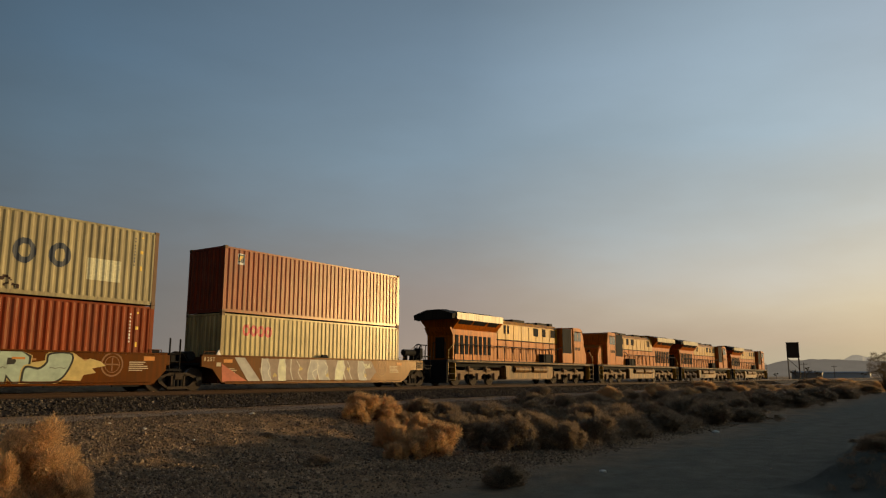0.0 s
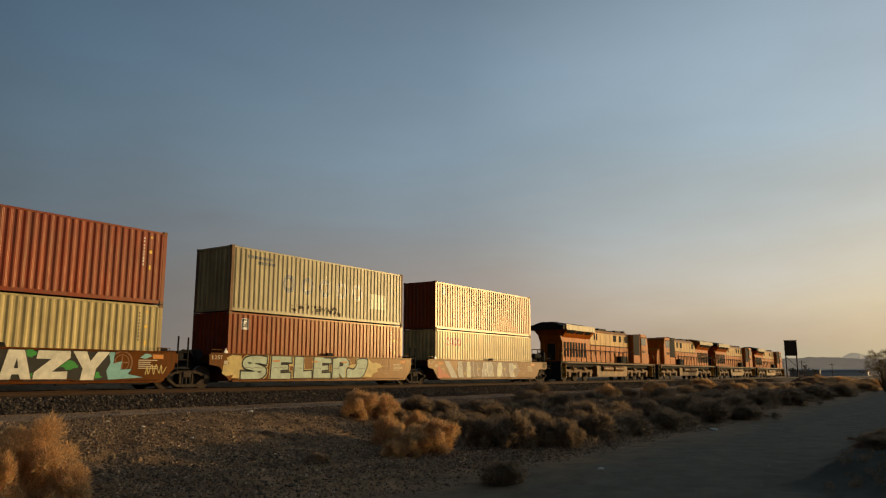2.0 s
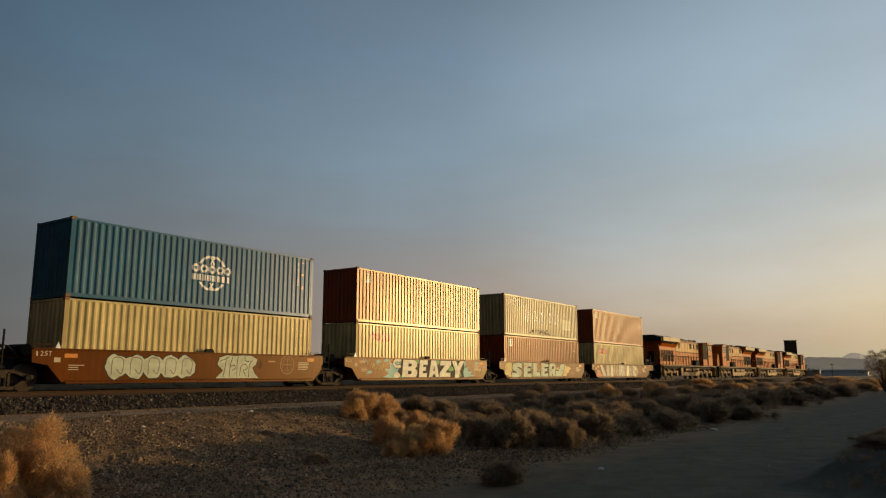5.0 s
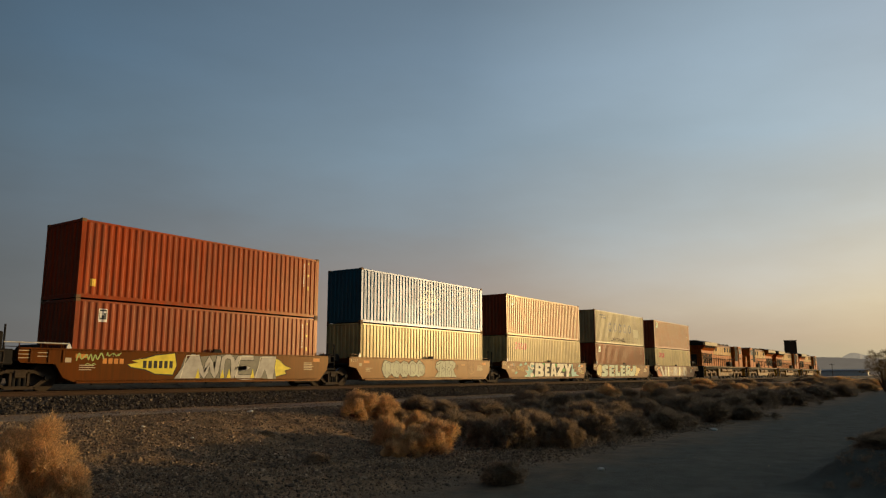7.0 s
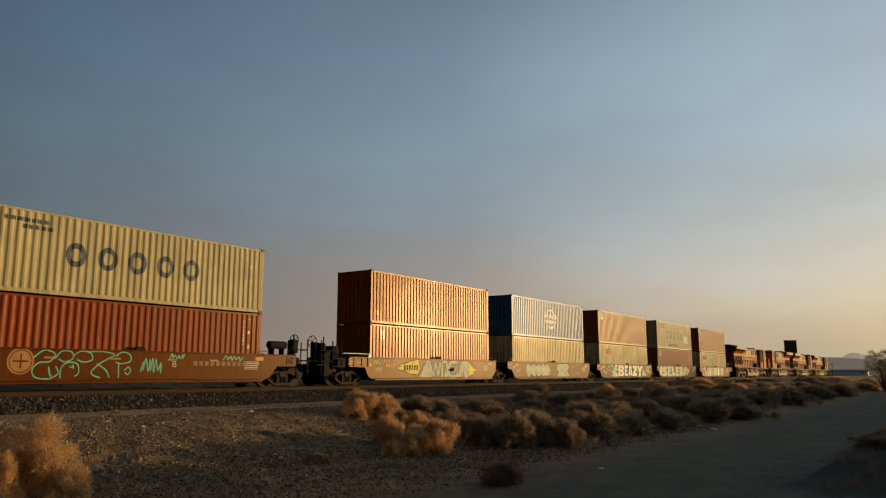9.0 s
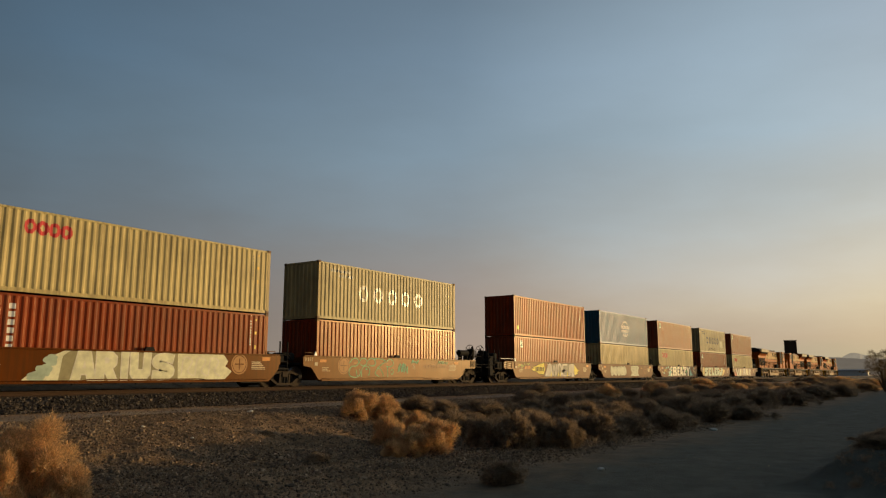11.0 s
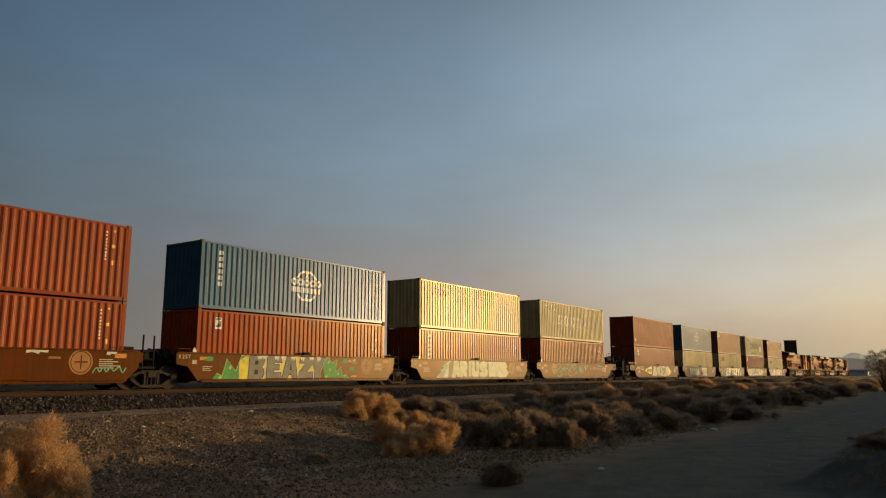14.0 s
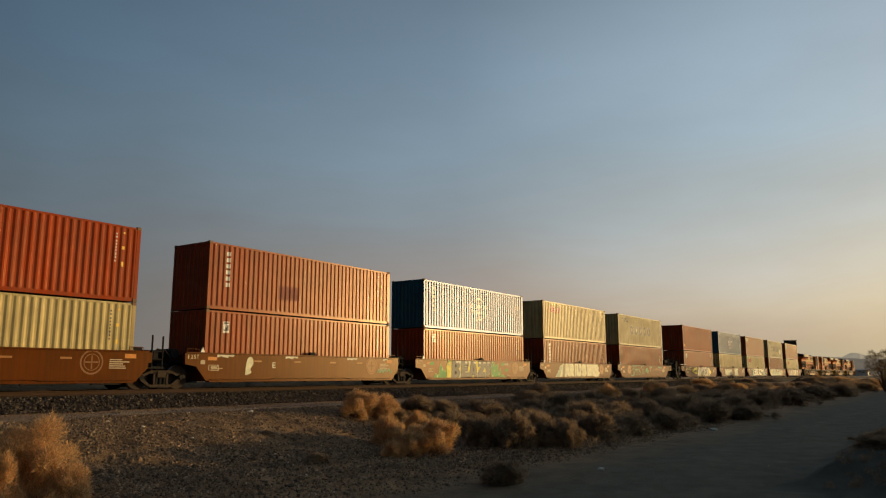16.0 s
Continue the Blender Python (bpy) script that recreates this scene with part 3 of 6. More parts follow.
def freight_truck(car, x):
    """A two-axle cast-steel truck."""
    t = new("truck")
    t.parent, t.location = car, (x, 0, 0)
    t["label"] = "dusty cast-steel two-axle truck"
    for s in (-1, 1):
        bm = bmesh.new()
        y0, y1 = sorted((s * 0.90, s * 1.06))
        bm_prism(bm, [(-0.52, 0.60), (-0.46, 0.72), (0.46, 0.72), (0.52, 0.60)], y0, y1)
        bm_prism(bm, [(-0.55, 0.14), (-0.44, 0.07), (0.44, 0.07), (0.55, 0.14), (0.44, 0.18), (-0.44, 0.18)], y0, y1)
        for e in (-1, 1):
            bm_prism(bm, [(e * 0.48, 0.70), (e * 0.50, 0.60), (e * 0.80, 0.46), (e * 1.10, 0.42), (e * 1.10, 0.54), (e * 0.84, 0.57)], y0, y1)
            bm_prism(bm, [(e * 0.46, 0.17), (e * 0.52, 0.10), (e * 0.92, 0.36), (e * 0.84, 0.46)], y0, y1)
            bm_prism(bm, [(e * 0.25, 0.16), (e * 0.33, 0.16), (e * 0.33, 0.64), (e * 0.25, 0.64)], y0, y1)
        part("side_frame", bm, TRUCKSTEEL, t)
        bm = bmesh.new()
        for k in (-0.18, 0.0, 0.18):
            bm_rod(bm, (k, s * 0.98, 0.16), (k, s * 0.98, 0.52), 0.075, 12)
        part("spring_nest", bm, BLACKSTEEL, t)
        for e in (-1, 1):
            part("bearing_cap", rod((e * 0.89, s * 1.02, 0.46), (e * 0.89, s * 1.14, 0.46), 0.10, 12), BLACKSTEEL, t)
    part("bolster", box(-0.2, 0.2, -1.1, 1.1, 0.44, 0.70, 0.03), TRUCKSTEEL, t)
    for e in (-1, 1):
        wheelset(t, e * 0.89, 0.46, 0.46)
    return t


def well_car(label, front_end=False, rear_end=False):
    """One unit of an articulated well car; the stack's middle is x = 0, the camera's side is -y."""
    c = tagged(new("well_car"), label, "well car", "articulated well cars")
    if rear_end:
        left = [(-6.05, 0.30), (-6.45, 0.46), (-6.75, 0.92), (-7.9, 0.95), (-8.0, 1.05), (-8.0, 1.42)]
    else:
        left = [(-6.1, 0.30), (-6.62, 0.88), (-7.15, 0.97), (-7.18, 1.42)]
    if front_end:
        right = [(8.05, 1.42), (8.05, 0.93), (6.9, 0.92), (6.5, 0.46), (6.1, 0.30)]
    else:
        right = [(6.62, 1.42), (6.60, 0.80), (6.1, 0.30)]
    for s in (-1, 1):
        web = part("side_sill", prism(left + right, *sorted((s * 1.32, s * 1.44))), BROWN, c)
        part("top_flange", box(left[-1][0] + 0.02, right[0][0] - 0.02, *sorted((s * 1.28, s * 1.50)), 1.40, 1.455, 0.008), BROWN, c)
        part("bottom_flange", box(-6.0, 6.0, *sorted((s * 1.24, s * 1.52)), 0.255, 0.325, 0.008), BROWN, c)
        part("train_line", bm_path(bmesh.new(), [(-5.9, s * 1.50, 0.36), (-2.6, s * 1.50, 0.35), (-2.4, s * 1.50, 0.39), (2.4, s * 1.50, 0.39), (2.6, s * 1.50, 0.35), (5.9, s * 1.50, 0.36)], 0.018), BROWN, c)
        for k in range(5):
            x = -4.9 + k * 2.45
            part("step_bracket", box(x - 0.55, x + 0.55, *sorted((s * 1.45, s * 1.55)), 0.20, 0.25, 0.006), BLACKSTEEL, c)
        part("guide_lug", prism([(-0.22, 1.45), (-0.15, 1.60), (0.15, 1.60), (0.22, 1.45)], *sorted((s * 1.33, s * 1.47))), BLACKSTEEL, c)
        part("corner_guide", prism([(RC - 0.26, 1.45), (RC - 0.26, 1.50), (RC - 0.17, 1.67), (RC - 0.08, 1.50), (RC - 0.08, 1.45)], *sorted((s * 1.30, s * 1.36))), WHITEINK, c, "pale triangular corner guide")
        for x in (RC - 0.55, FC + 0.14):
            part("grab_iron", bm_path(bmesh.new(), [(x - 0.45, s * 1.46, 1.45), (x - 0.45, s * 1.46, 1.58), (x + 0.10, s * 1.46, 1.58), (x + 0.10, s * 1.46, 1.45)], 0.014), BROWN, c)
    part("well_floor", box(-6.15, 6.15, -1.3, 1.3, 0.30, 0.362), BLACKSTEEL, c)
    for e, ends in ((-1, rear_end), (1, front_end)):
        a, b = sorted((e * 6.16, e * 6.24))
        part("end_bulkhead", box(a, b, -1.32, 1.32, 0.32, 1.40), BROWN, c)
        reach = 8.6 if ends else (7.15 if e < 0 else 6.9)
        a, b = sorted((e * 6.24, e * reach))
        part("end_platform", box(a, b, -1.25 if ends else -0.9, 1.25 if ends else 0.9, 1.02, 1.12, 0.01), BLACKSTEEL, c)
        a, b = sorted((e * 6.2, e * (9.0 if ends else (7.6 if e > 0 else 7.7))))
        part("centre_sill", box(a, b, -0.32, 0.32, 0.62, 1.0, 0.03), BLACKSTEEL, c)
    # fittings above the platforms
    part("air_reservoir", rod((-6.75, -0.2, 1.42), (-6.75, 1.0, 1.42), 0.2, 14), BLACKSTEEL, c)
    part("brake_cylinder", rod((6.55, -0.85, 1.35), (6.55, 0.1, 1.35), 0.16, 12), BLACKSTEEL, c)
    for x, s, top in ((6.95, -1, 2.08), (7.42, -1, 2.05), (6.80, 1, 2.02), (7.25, 1, 2.0)):
        if not front_end:
            part("ladder_post", rod((x, s * 1.12, 0.75), (x, s * 1.12, top), 0.036, 8), BLACKSTEEL, c)
    if not front_end:
        for z in (0.85, 1.15, 1.45):
            part("ladder_rung", rod((6.95, -1.12, z), (7.42, -1.12, z), 0.026, 6), BLACKSTEEL, c)
        part("end_step", box(6.7, 7.5, -1.2, -0.7, 0.78, 0.84, 0.01), BLACKSTEEL, c)
        part("junction_box", box(7.05, 7.32, -1.05, -0.6, 1.1, 1.5, 0.03), BLACKSTEEL, c)
        part("end_plate", box(6.66, 6.72, -1.2, 1.2, 0.8, 1.5, 0.01), BLACKSTEEL, c)
        part("cross_walk", box(6.9, 7.6, -0.7, 0.9, 1.12, 1.17, 0.01), BLACKSTEEL, c)
        part("hose_rack", bm_path(bmesh.new(), [(7.2, -0.95, 1.2), (7.3, -0.95, 1.55), (7.7, -0.9, 1.5), (8.0, -0.9, 1.15)], 0.03), BLACKSTEEL, c)
        part("slack_box", box(6.7, 7.15, -0.2, 0.6, 1.2, 1.62, 0.03), BLACKSTEEL, c)
        part("valve_box", box(6.72, 6.9, -1.25, -0.95, 1.0, 1.40, 0.02), BROWN, c)
    if front_end:
        freight_truck(c, 7.6)
        part("platform_tank", rod((6.72, -1.05, 1.90), (7.68, -1.05, 1.90), 0.18, 16), BLACKSTEEL, c)
        for x in (6.9, 7.5):
            part("tank_cradle", box(x - 0.04, x + 0.04, -1.2, -0.9, 1.12, 1.74, 0.01), BLACKSTEEL, c)
        part("sign_plate", box(7.46, 8.02, -1.462, -1.444, 1.01, 1.38, 0.004), TANKPAINT, c, "dull tan notice plate")
        for a, b, z in ((7.54, 7.94, 1.28), (7.54, 7.80, 1.18), (7.54, 7.90, 1.09)):
            part("notice_bar", box(a, b, -1.468, -1.463, z - 0.025, z + 0.025), BLACKSTEEL, c)
        part("gear_housing", box(8.12, 8.5, -1.15, -0.75, 1.55, 2.18, 0.05), BLACKSTEEL, c)
        part("valve_block", box(8.1, 8.45, -1.3, -0.9, 1.0, 1.35, 0.04), BLACKSTEEL, c)
        for x, y, top in ((8.12, -1.2, 2.38), (8.25, -1.05, 2.28)):
            part("ladder_post", rod((x, y, 1.0), (x, y, top), 0.035, 8), BLACKSTEEL, c)
        part("brace", rod((7.7, -1.2, 1.5), (8.15, -1.2, 1.95), 0.025, 6), BLACKSTEEL, c)
        end_gear(c, 8.75, 1)
    if rear_end:
        freight_truck(c, -7.7)
        part("platform_box", box(-8.85, -8.35, -1.1, 0.3, 1.12, 1.98, 0.05), BLACKSTEEL, c)
        part("walkway_rail", box(-8.5, -6.3, -1.47, -1.43, 1.60, 1.64, 0.006), LITRAIL, c, "pale walkway rail with sunlight put into its colour")
        for x in (-7.6, -7.0, -6.5):
            part("sill_rib", box(x - 0.03, x + 0.03, -1.475, -1.44, 0.97, 1.40, 0.006), BROWN, c)
        for x in (-8.0, -7.3, -6.6):
            part("rail_stanchion", rod((x, -1.45, 1.44), (x, -1.45, 1.61), 0.016, 6), BROWN, c)
        part("ladder_box", box(-9.66, -9.2, -1.30, -0.7, 0.45, 1.45, 0.05), BLACKSTEEL, c)
        part("brake_bracket", prism([(-9.7, 1.45), (-9.3, 1.75), (-9.15, 1.75), (-9.15, 1.45)], -1.25, -0.8), BLACKSTEEL, c)
        part("gear_housing", box(-9.55, -9.2, -1.0, -0.6, 1.7, 2.1, 0.05), BLACKSTEEL, c)
        part("valve_block", box(-8.75, -8.1, -1.35, -0.95, 0.88, 1.40, 0.04), BLACKSTEEL, c)
        for x, y, top in ((-9.05, -1.3, 2.2), (-8.42, -1.3, 2.2), (-9.45, -1.05, 2.4)):
            part("ladder_post", rod((x, y, 0.8), (x, y, top), 0.034, 8), BLACKSTEEL, c)
        part("step_frame", bm_path(bmesh.new(), [(-9.05, -1.36, 1.32), (-8.42, -1.36, 1.32), (-8.42, -1.36, 0.95), (-9.05, -1.36, 0.95)], 0.022), TRUCKSTEEL, c)
        end_gear(c, -9.85, -1)
    else:
        freight_truck(c, -7.95)
    return c


def end_gear(c, x, e):
    """Hand-brake wheel, stand, ladders and coupler at the end of a car set."""
    bm = bmesh.new()
    cx = x - e * 0.05
    pts = [(cx, -0.62 + 0.29 * math.cos(a), 2.16 + 0.29 * math.sin(a)) for a in np.linspace(0, math.tau, 21)]
    bm_path(bm, pts, 0.020)
    for k in range(3):
        a = k * math.pi / 3 + 0.3
        bm_rod(bm, (cx, -0.62 + 0.29 * math.cos(a), 2.16 + 0.29 * math.sin(a)), (cx, -0.62 - 0.29 * math.cos(a), 2.16 - 0.29 * math.sin(a)), 0.015)
    part("brake_wheel", bm, BLACKSTEEL, c)
    part("brake_stand", box(*sorted((x - e * 0.34, x - e * 0.08)), -0.8, -0.45, 0.95, 2.14, 0.03), BLACKSTEEL, c)
    for y, top in ((-1.38, 2.2), (-0.95, 2.08), (1.3, 2.1)):
        part("ladder_post", rod((x + e * 0.1, y, 0.5), (x + e * 0.1, y, top), 0.030, 6), BLACKSTEEL, c)
    for z in (0.62, 0.92, 1.22, 1.70):
        part("ladder_rung", rod((x + e * 0.1, -1.38, z), (x + e * 0.1, 1.3 if z == 1.22 else -0.95, z), 0.022, 6), BLACKSTEEL, c)
    part("end_rail", bm_path(bmesh.new(), [(x - e * 0.9, -1.38, 1.70), (x + e * 0.1, -1.38, 1.72), (x + e * 0.1, -0.95, 1.72)], 0.022), BLACKSTEEL, c)
    part("side_rail", rod((x - e * 0.7, -1.36, 1.2), (x + e * 0.5, -1.2, 1.2), 0.035, 6), BLACKSTEEL, c)
    part("centre_sill", box(*sorted((x - e * 0.9, x + e * 0.25)), -0.3, 0.3, 0.66, 1.0, 0.03), BLACKSTEEL, c)
    part("end_step", box(*sorted((x - e * 0.25, x + e * 0.3)), -1.3, 1.3, 0.98, 1.06, 0.01), BLACKSTEEL, c)
    part("coupler", box(*sorted((x + e * 0.2, x + e * 0.62)), -0.16, 0.16, 0.70, 1.0, 0.05), BLACKSTEEL, c)
    part("air_hose", bm_path(bmesh.new(), [(x, -0.4, 0.8), (x + e * 0.2, -0.42, 0.42), (x + e * 0.4, -0.3, 0.35), (x + e * 0.6, -0.2, 0.5)], 0.025), BLACKSTEEL, c)


# rear ends of the ten stacks, counted from the first one's
OFFS = [0.0, -15.41, -30.83, -46.25, -61.64, -81.37, -96.69, -112.07, -127.47, -142.88]
C_LIGHT = code_marks(INK) + decal_marks()
C_DARK = code_marks(WHITEINK) + decal_marks()
STACKS = [
    # top paint, marks, label; bottom paint, marks, label
    (REDGLOSS, C_DARK + sticker(YELLOWINK, 0.75, 2.5), "rust-red corrugated steel container on a cream one", CREAM, C_LIGHT + block_marks(2.2), "cream corrugated container with red emblem sitting in a well car"),
    (GREYCREAM, C_LIGHT + line_marks(INK, True) + rust_marks(), "weathered cream container with five dark hollow emblem shapes", MAROON, C_DARK + sticker(WHITEINK, 0.75, 2.5), "rust-red corrugated container sitting in a graffitied well car"),
    (REDGLOSS, C_DARK + sticker(YELLOWINK, 0.75, 2.5), "rust-red container with yellow corner decals on a cream one", CREAM, C_LIGHT + block_marks(2.2), "cream container with red emblem above colourful graffiti"),
    (BLUE, C_DARK + globe_marks(), "teal-blue container with white globe emblem", CREAM, C_LIGHT, "yellowish cream corrugated container in a well car"),
    (RED, C_DARK + yellow_notice(), "bright rust-red container with a small yellow notice", FADEDMAROON, C_DARK + sticker(WHITEINK, 0.9, 2.45), "faded rust-red container with white corner decal in a well car"),
    (DULLCREAM, C_LIGHT + line_marks(INK), "cream container with five bold dark hollow emblem shapes", MAROON, C_DARK, "dark red corrugated container above green scrawls"),
    (CREAM, C_LIGHT + block_marks(2.28), "bright cream container with red emblem near one end", MAROON, C_DARK + patch_marks(), "maroon container with stacked white marking at its end"),
    (BLUE, C_DARK + globe_marks() + patch_marks(), "teal-blue container with white globe emblem on a red one", RED, C_DARK + sticker(WHITEINK, 0.9, 2.45), "rust-red container above green and yellow graffiti"),
    (FADEDMAROON, C_DARK + patch_marks() + dull_patch(), "faded maroon container with a dull square patch", FADEDMAROON, C_DARK + sticker(WHITEINK, 0.9, 2.3), "maroon corrugated container in a brown well car"),
    (RED, C_DARK, "rust-red container with yellow decals on a cream one", CREAM, C_LIGHT, "pale cream container in a plain brown well car"),
]
for k, (tp, tm, tl, bp, bmk, bl) in enumerate(STACKS):
    wc_label = ("brown steel well car unit with painted graffiti", "brown well car unit with large pale green graffiti letters", "brown well car unit with white and turquoise graffiti letters",
                "brown well car unit with faint pale graffiti", "brown well car end unit with silver and yellow graffiti", "brown well car end unit with green scrawled lines",
                "brown well car unit with a large whitish graffiti block", "brown well car unit with grey, yellow and green graffiti", "brown well car unit with small white paint marks",
                "plain brown well car unit with round emblem")[k]
    car = well_car(wc_label, front_end=k in (0, 5), rear_end=k == 4)
    low = container(bp, bl, bmk)
    top = container(tp, tl, tm)
    for ob, z in ((car, 0.0), (low, BASE), (top, BASE + HIGH + STACK)):
        MOVERS.append((ob, OFFS[k] + LEN / 2, z, 0))
    CARS.append(car)


def train_x(t):
    """Place of the first stack's rear end."""
    slack = np.interp(t, (0, 1.5, 4, 6.5, 7.5, 8, 8.5, 9, 11.4, 12.5, 14, 16), (0.03, 0.07, 0.0, -0.1, -0.05, 0.10, 0.19, 0.22, 0.07, 0.07, 0.06, 0.02))
    return 20.44 + 7.923 * t + float(slack)


def motions():
    ts = [0.0, 1.5, 3.0, 4.0, 5.0, 6.5, 7.5, 8.0, 8.5, 9.0, 10.0, 11.5, 12.5, 14.0, 15.0, 16.0]
    for ob, dx, z, rz in MOVERS:
        walk(ob, [(t, pose(train_x(t) + dx, RAIL_Y, z, 0, 0, rz)) for t in ts])
    for w, (x, y, z), r in WHEELS:
        turn = 7.923 / r / 15 * 57.29578 * (-1 if w.parent.parent in TURNED else 1)
        walk(w, [(k / 15, pose(x, y, z, 0, turn * k, 0)) for k in range(241)])


# ---- locomotives ----
def loco_truck(loco, x):
    t = new("truck")
    t.parent, t.location = loco, (x, 0, 0)
    t["label"] = "grimy three-axle locomotive truck"
    for s in (-1, 1):
        y0, y1 = sorted((s * 1.0, s * 1.2))
        bm = prism([(-2.7, 0.95), (2.7, 0.95), (2.75, 0.62), (2.35, 0.52), (1.75, 0.52), (1.45, 0.72), (0.65, 0.72), (0.35, 0.52), (-0.35, 0.52),
                    (-0.65, 0.72), (-1.45, 0.72), (-1.75, 0.52), (-2.35, 0.52), (-2.75, 0.62)], y0, y1)
        part("side_frame", bm, LOCOTRUCK, t)
        for k in (-2.05, 0, 2.05):
            part("journal_box", box(k - 0.24, k + 0.24, *sorted((s * 1.16, s * 1.34)), 0.34, 0.78, 0.04), LOCOTRUCK, t)
        for k in (-1.05, 1.05):
            part("spring_nest", rod((k, s * 1.12, 0.68), (k, s * 1.12, 1.2), 0.13, 12), LOCOTRUCK, t)
            part("brake_cylinder", rod((k - 0.25, s * 1.26, 0.98), (k + 0.25, s * 1.26, 0.98), 0.11, 10), LOCOTRUCK, t)
    part("bolster", box(-1.3, 1.3, -0.95, 0.95, 0.85, 1.25, 0.04), BLACKSTEEL, t)
    for k in (-2.05, 0, 2.05):
        wheelset(t, k, 0.53, 0.53)
    return t


def locomotive(label):
    """A modern six-axle road diesel; forward is +x."""
    g = tagged(new("diesel_locomotive"), label, "locomotive", "locomotives of the train")
    part("deck", box(-10.9, 10.9, -1.5, 1.5, 1.42, 1.58, 0.02), DARKPAINT, g)
    for s in (-1, 1):
        part("side_skirt", box(-10.4, 10.4, *sorted((s * 1.46, s * 1.52)), 1.40, 1.585, 0.008), TRUCKSTEEL, g)
        part("sill_stripe", box(-10.0, 10.0, *sorted((s * 1.521, s * 1.527)), 1.46, 1.52), TANKPAINT, g, "dirty yellow sill stripe")
    part("underframe", box(-10.6, 10.6, -1.1, 1.1, 1.15, 1.42, 0.02), BLACKSTEEL, g)
    # long hood
    bm = prism([(-4.2, 1.58), (5.1, 1.58), (5.1, 3.05), (-4.2, 3.05)], -0.98, 0.98)
    part("hood", bm, ORANGE, g)
    bm = bmesh.new()
    prof = [(-0.98, 3.05), (-0.98, 4.15), (-0.80, 4.40), (0.80, 4.40), (0.98, 4.15), (0.98, 3.05)]
    a, b = [bm.verts.new((-4.2, y, z)) for y, z in prof], [bm.verts.new((5.1, y, z)) for y, z in prof]
    for i in range(6):
        bm.faces.new((a[i], a[(i + 1) % 6], b[(i + 1) % 6], b[i]))
    bm.faces.new(a), bm.faces.new(b)
    bmesh.ops.recalc_face_normals(bm, faces=bm.faces[:])
    part("upper_hood", bm, YELLOW, g, "yellow upper hood")
    part("rear_hood", prism([(-9.55, 1.58), (-4.2, 1.58), (-4.2, 3.6), (-9.9, 3.6), (-9.55, 3.1)], -0.98, 0.98), ORANGE, g)
    part("rear_door", box(-9.58, -9.55, -0.35, 0.35, 1.7, 3.0, 0.01), DARKPAINT, g)
    # radiator section: walls flare out to wide wings
    bm = bmesh.new()
    prof = [(-0.98, 3.50), (-1.50, 4.08), (-1.54, 4.42), (-0.45, 4.72), (0.45, 4.72), (1.54, 4.42), (1.50, 4.08), (0.98, 3.50)]
    a, b = [bm.verts.new((-9.6, y, z)) for y, z in prof], [bm.verts.new((-4.25, y, z)) for y, z in prof]
    for i in range(8):
        bm.faces.new((a[i], a[(i + 1) % 8], b[(i + 1) % 8], b[i]))
    bm.faces.new(a), bm.faces.new(b)
    bmesh.ops.recalc_face_normals(bm, faces=bm.faces[:])
    flare = part("radiator_hood", bm, ORANGE, g, "flared orange radiator hood with a dark roof")
    flare.data.materials.append(DARKPAINT)
    for f in flare.data.polygons:
        if f.center.z > 4.2:
            f.material_index = 1
    bm = bmesh.new()
    prof = [(-1.50, 4.12), (-1.545, 4.44), (-0.5, 4.74), (0.5, 4.74), (1.545, 4.44), (1.50, 4.12)]
    a, b = [bm.verts.new((-10.35, y * 0.97, z - 0.05)) for y, z in prof], [bm.verts.new((-9.58, y, z)) for y, z in prof]
    for i in range(6):
        bm.faces.new((a[i], a[(i + 1) % 6], b[(i + 1) % 6], b[i]))
    bm.faces.new(a), bm.faces.new(b)
    bmesh.ops.recalc_face_normals(bm, faces=bm.faces[:])
    part("wing_overhang", bm, DARKPAINT, g)
    for s in (-1, 1):
        part("wing_fascia", box(-9.95, -4.3, *sorted((s * 1.545, s * 1.575)), 4.06, 4.50, 0.006), FASCIA, g, "tan edge of the radiator wing, paled as if sunlit")
        for x, w in ((-9.45, 1.5), (-7.75, 1.5), (-5.95, 1.2)):
            m = prism([(x, 3.52), (x + w, 3.52), (x + w, 4.16), (x, 4.16)], -0.02, 0.02)
            bmesh.ops.transform(m, verts=m.verts[:], matrix=Matrix.Translation((0, s * 1.262, 3.84)) @ Matrix.Rotation(radians(s * -49.6), 4, "X") @ Matrix.Translation((0, 0, -3.84)))
            part("radiator_grille", m, BLACKSTEEL, g)
        for k in range(8):
            x = -9.3 + k * 0.56
            part("louvre_door", box(x, x + 0.34, *sorted((s * 0.985, s * 1.015)), 1.95, 3.15, 0.006), BLACKSTEEL, g)
        for k in range(8):
            x = -4.1 + k * 1.12
            door = part("hood_door", box(x, x + 1.02, *sorted((s * 0.985, s * 1.02)), 1.75, 3.0, 0.015), ORANGE, g)
            part("door_latch", box(x + 0.88, x + 0.94, *sorted((s * 1.02, s * 1.045)), 2.2, 2.5, 0.004), BLACKSTEEL, door)
            part("upper_panel", box(x, x + 1.06, *sorted((s * 0.985, s * 1.01)), 3.08, 4.10, 0.012), YELLOW, g)
        part("drip_rail", box(-4.2, 5.1, *sorted((s * 0.98, s * 1.07)), 3.02, 3.07, 0.006), DARKPAINT, g)
        for x, w in ((1.1, 0.75), (2.5, 0.55), (-3.3, 0.25), (-2.8, 0.25), (3.9, 0.8)):
            part("vent", box(x, x + w, *sorted((s * 0.985, s * 1.03)), 3.5, 4.08, 0.006), BLACKSTEEL, g)
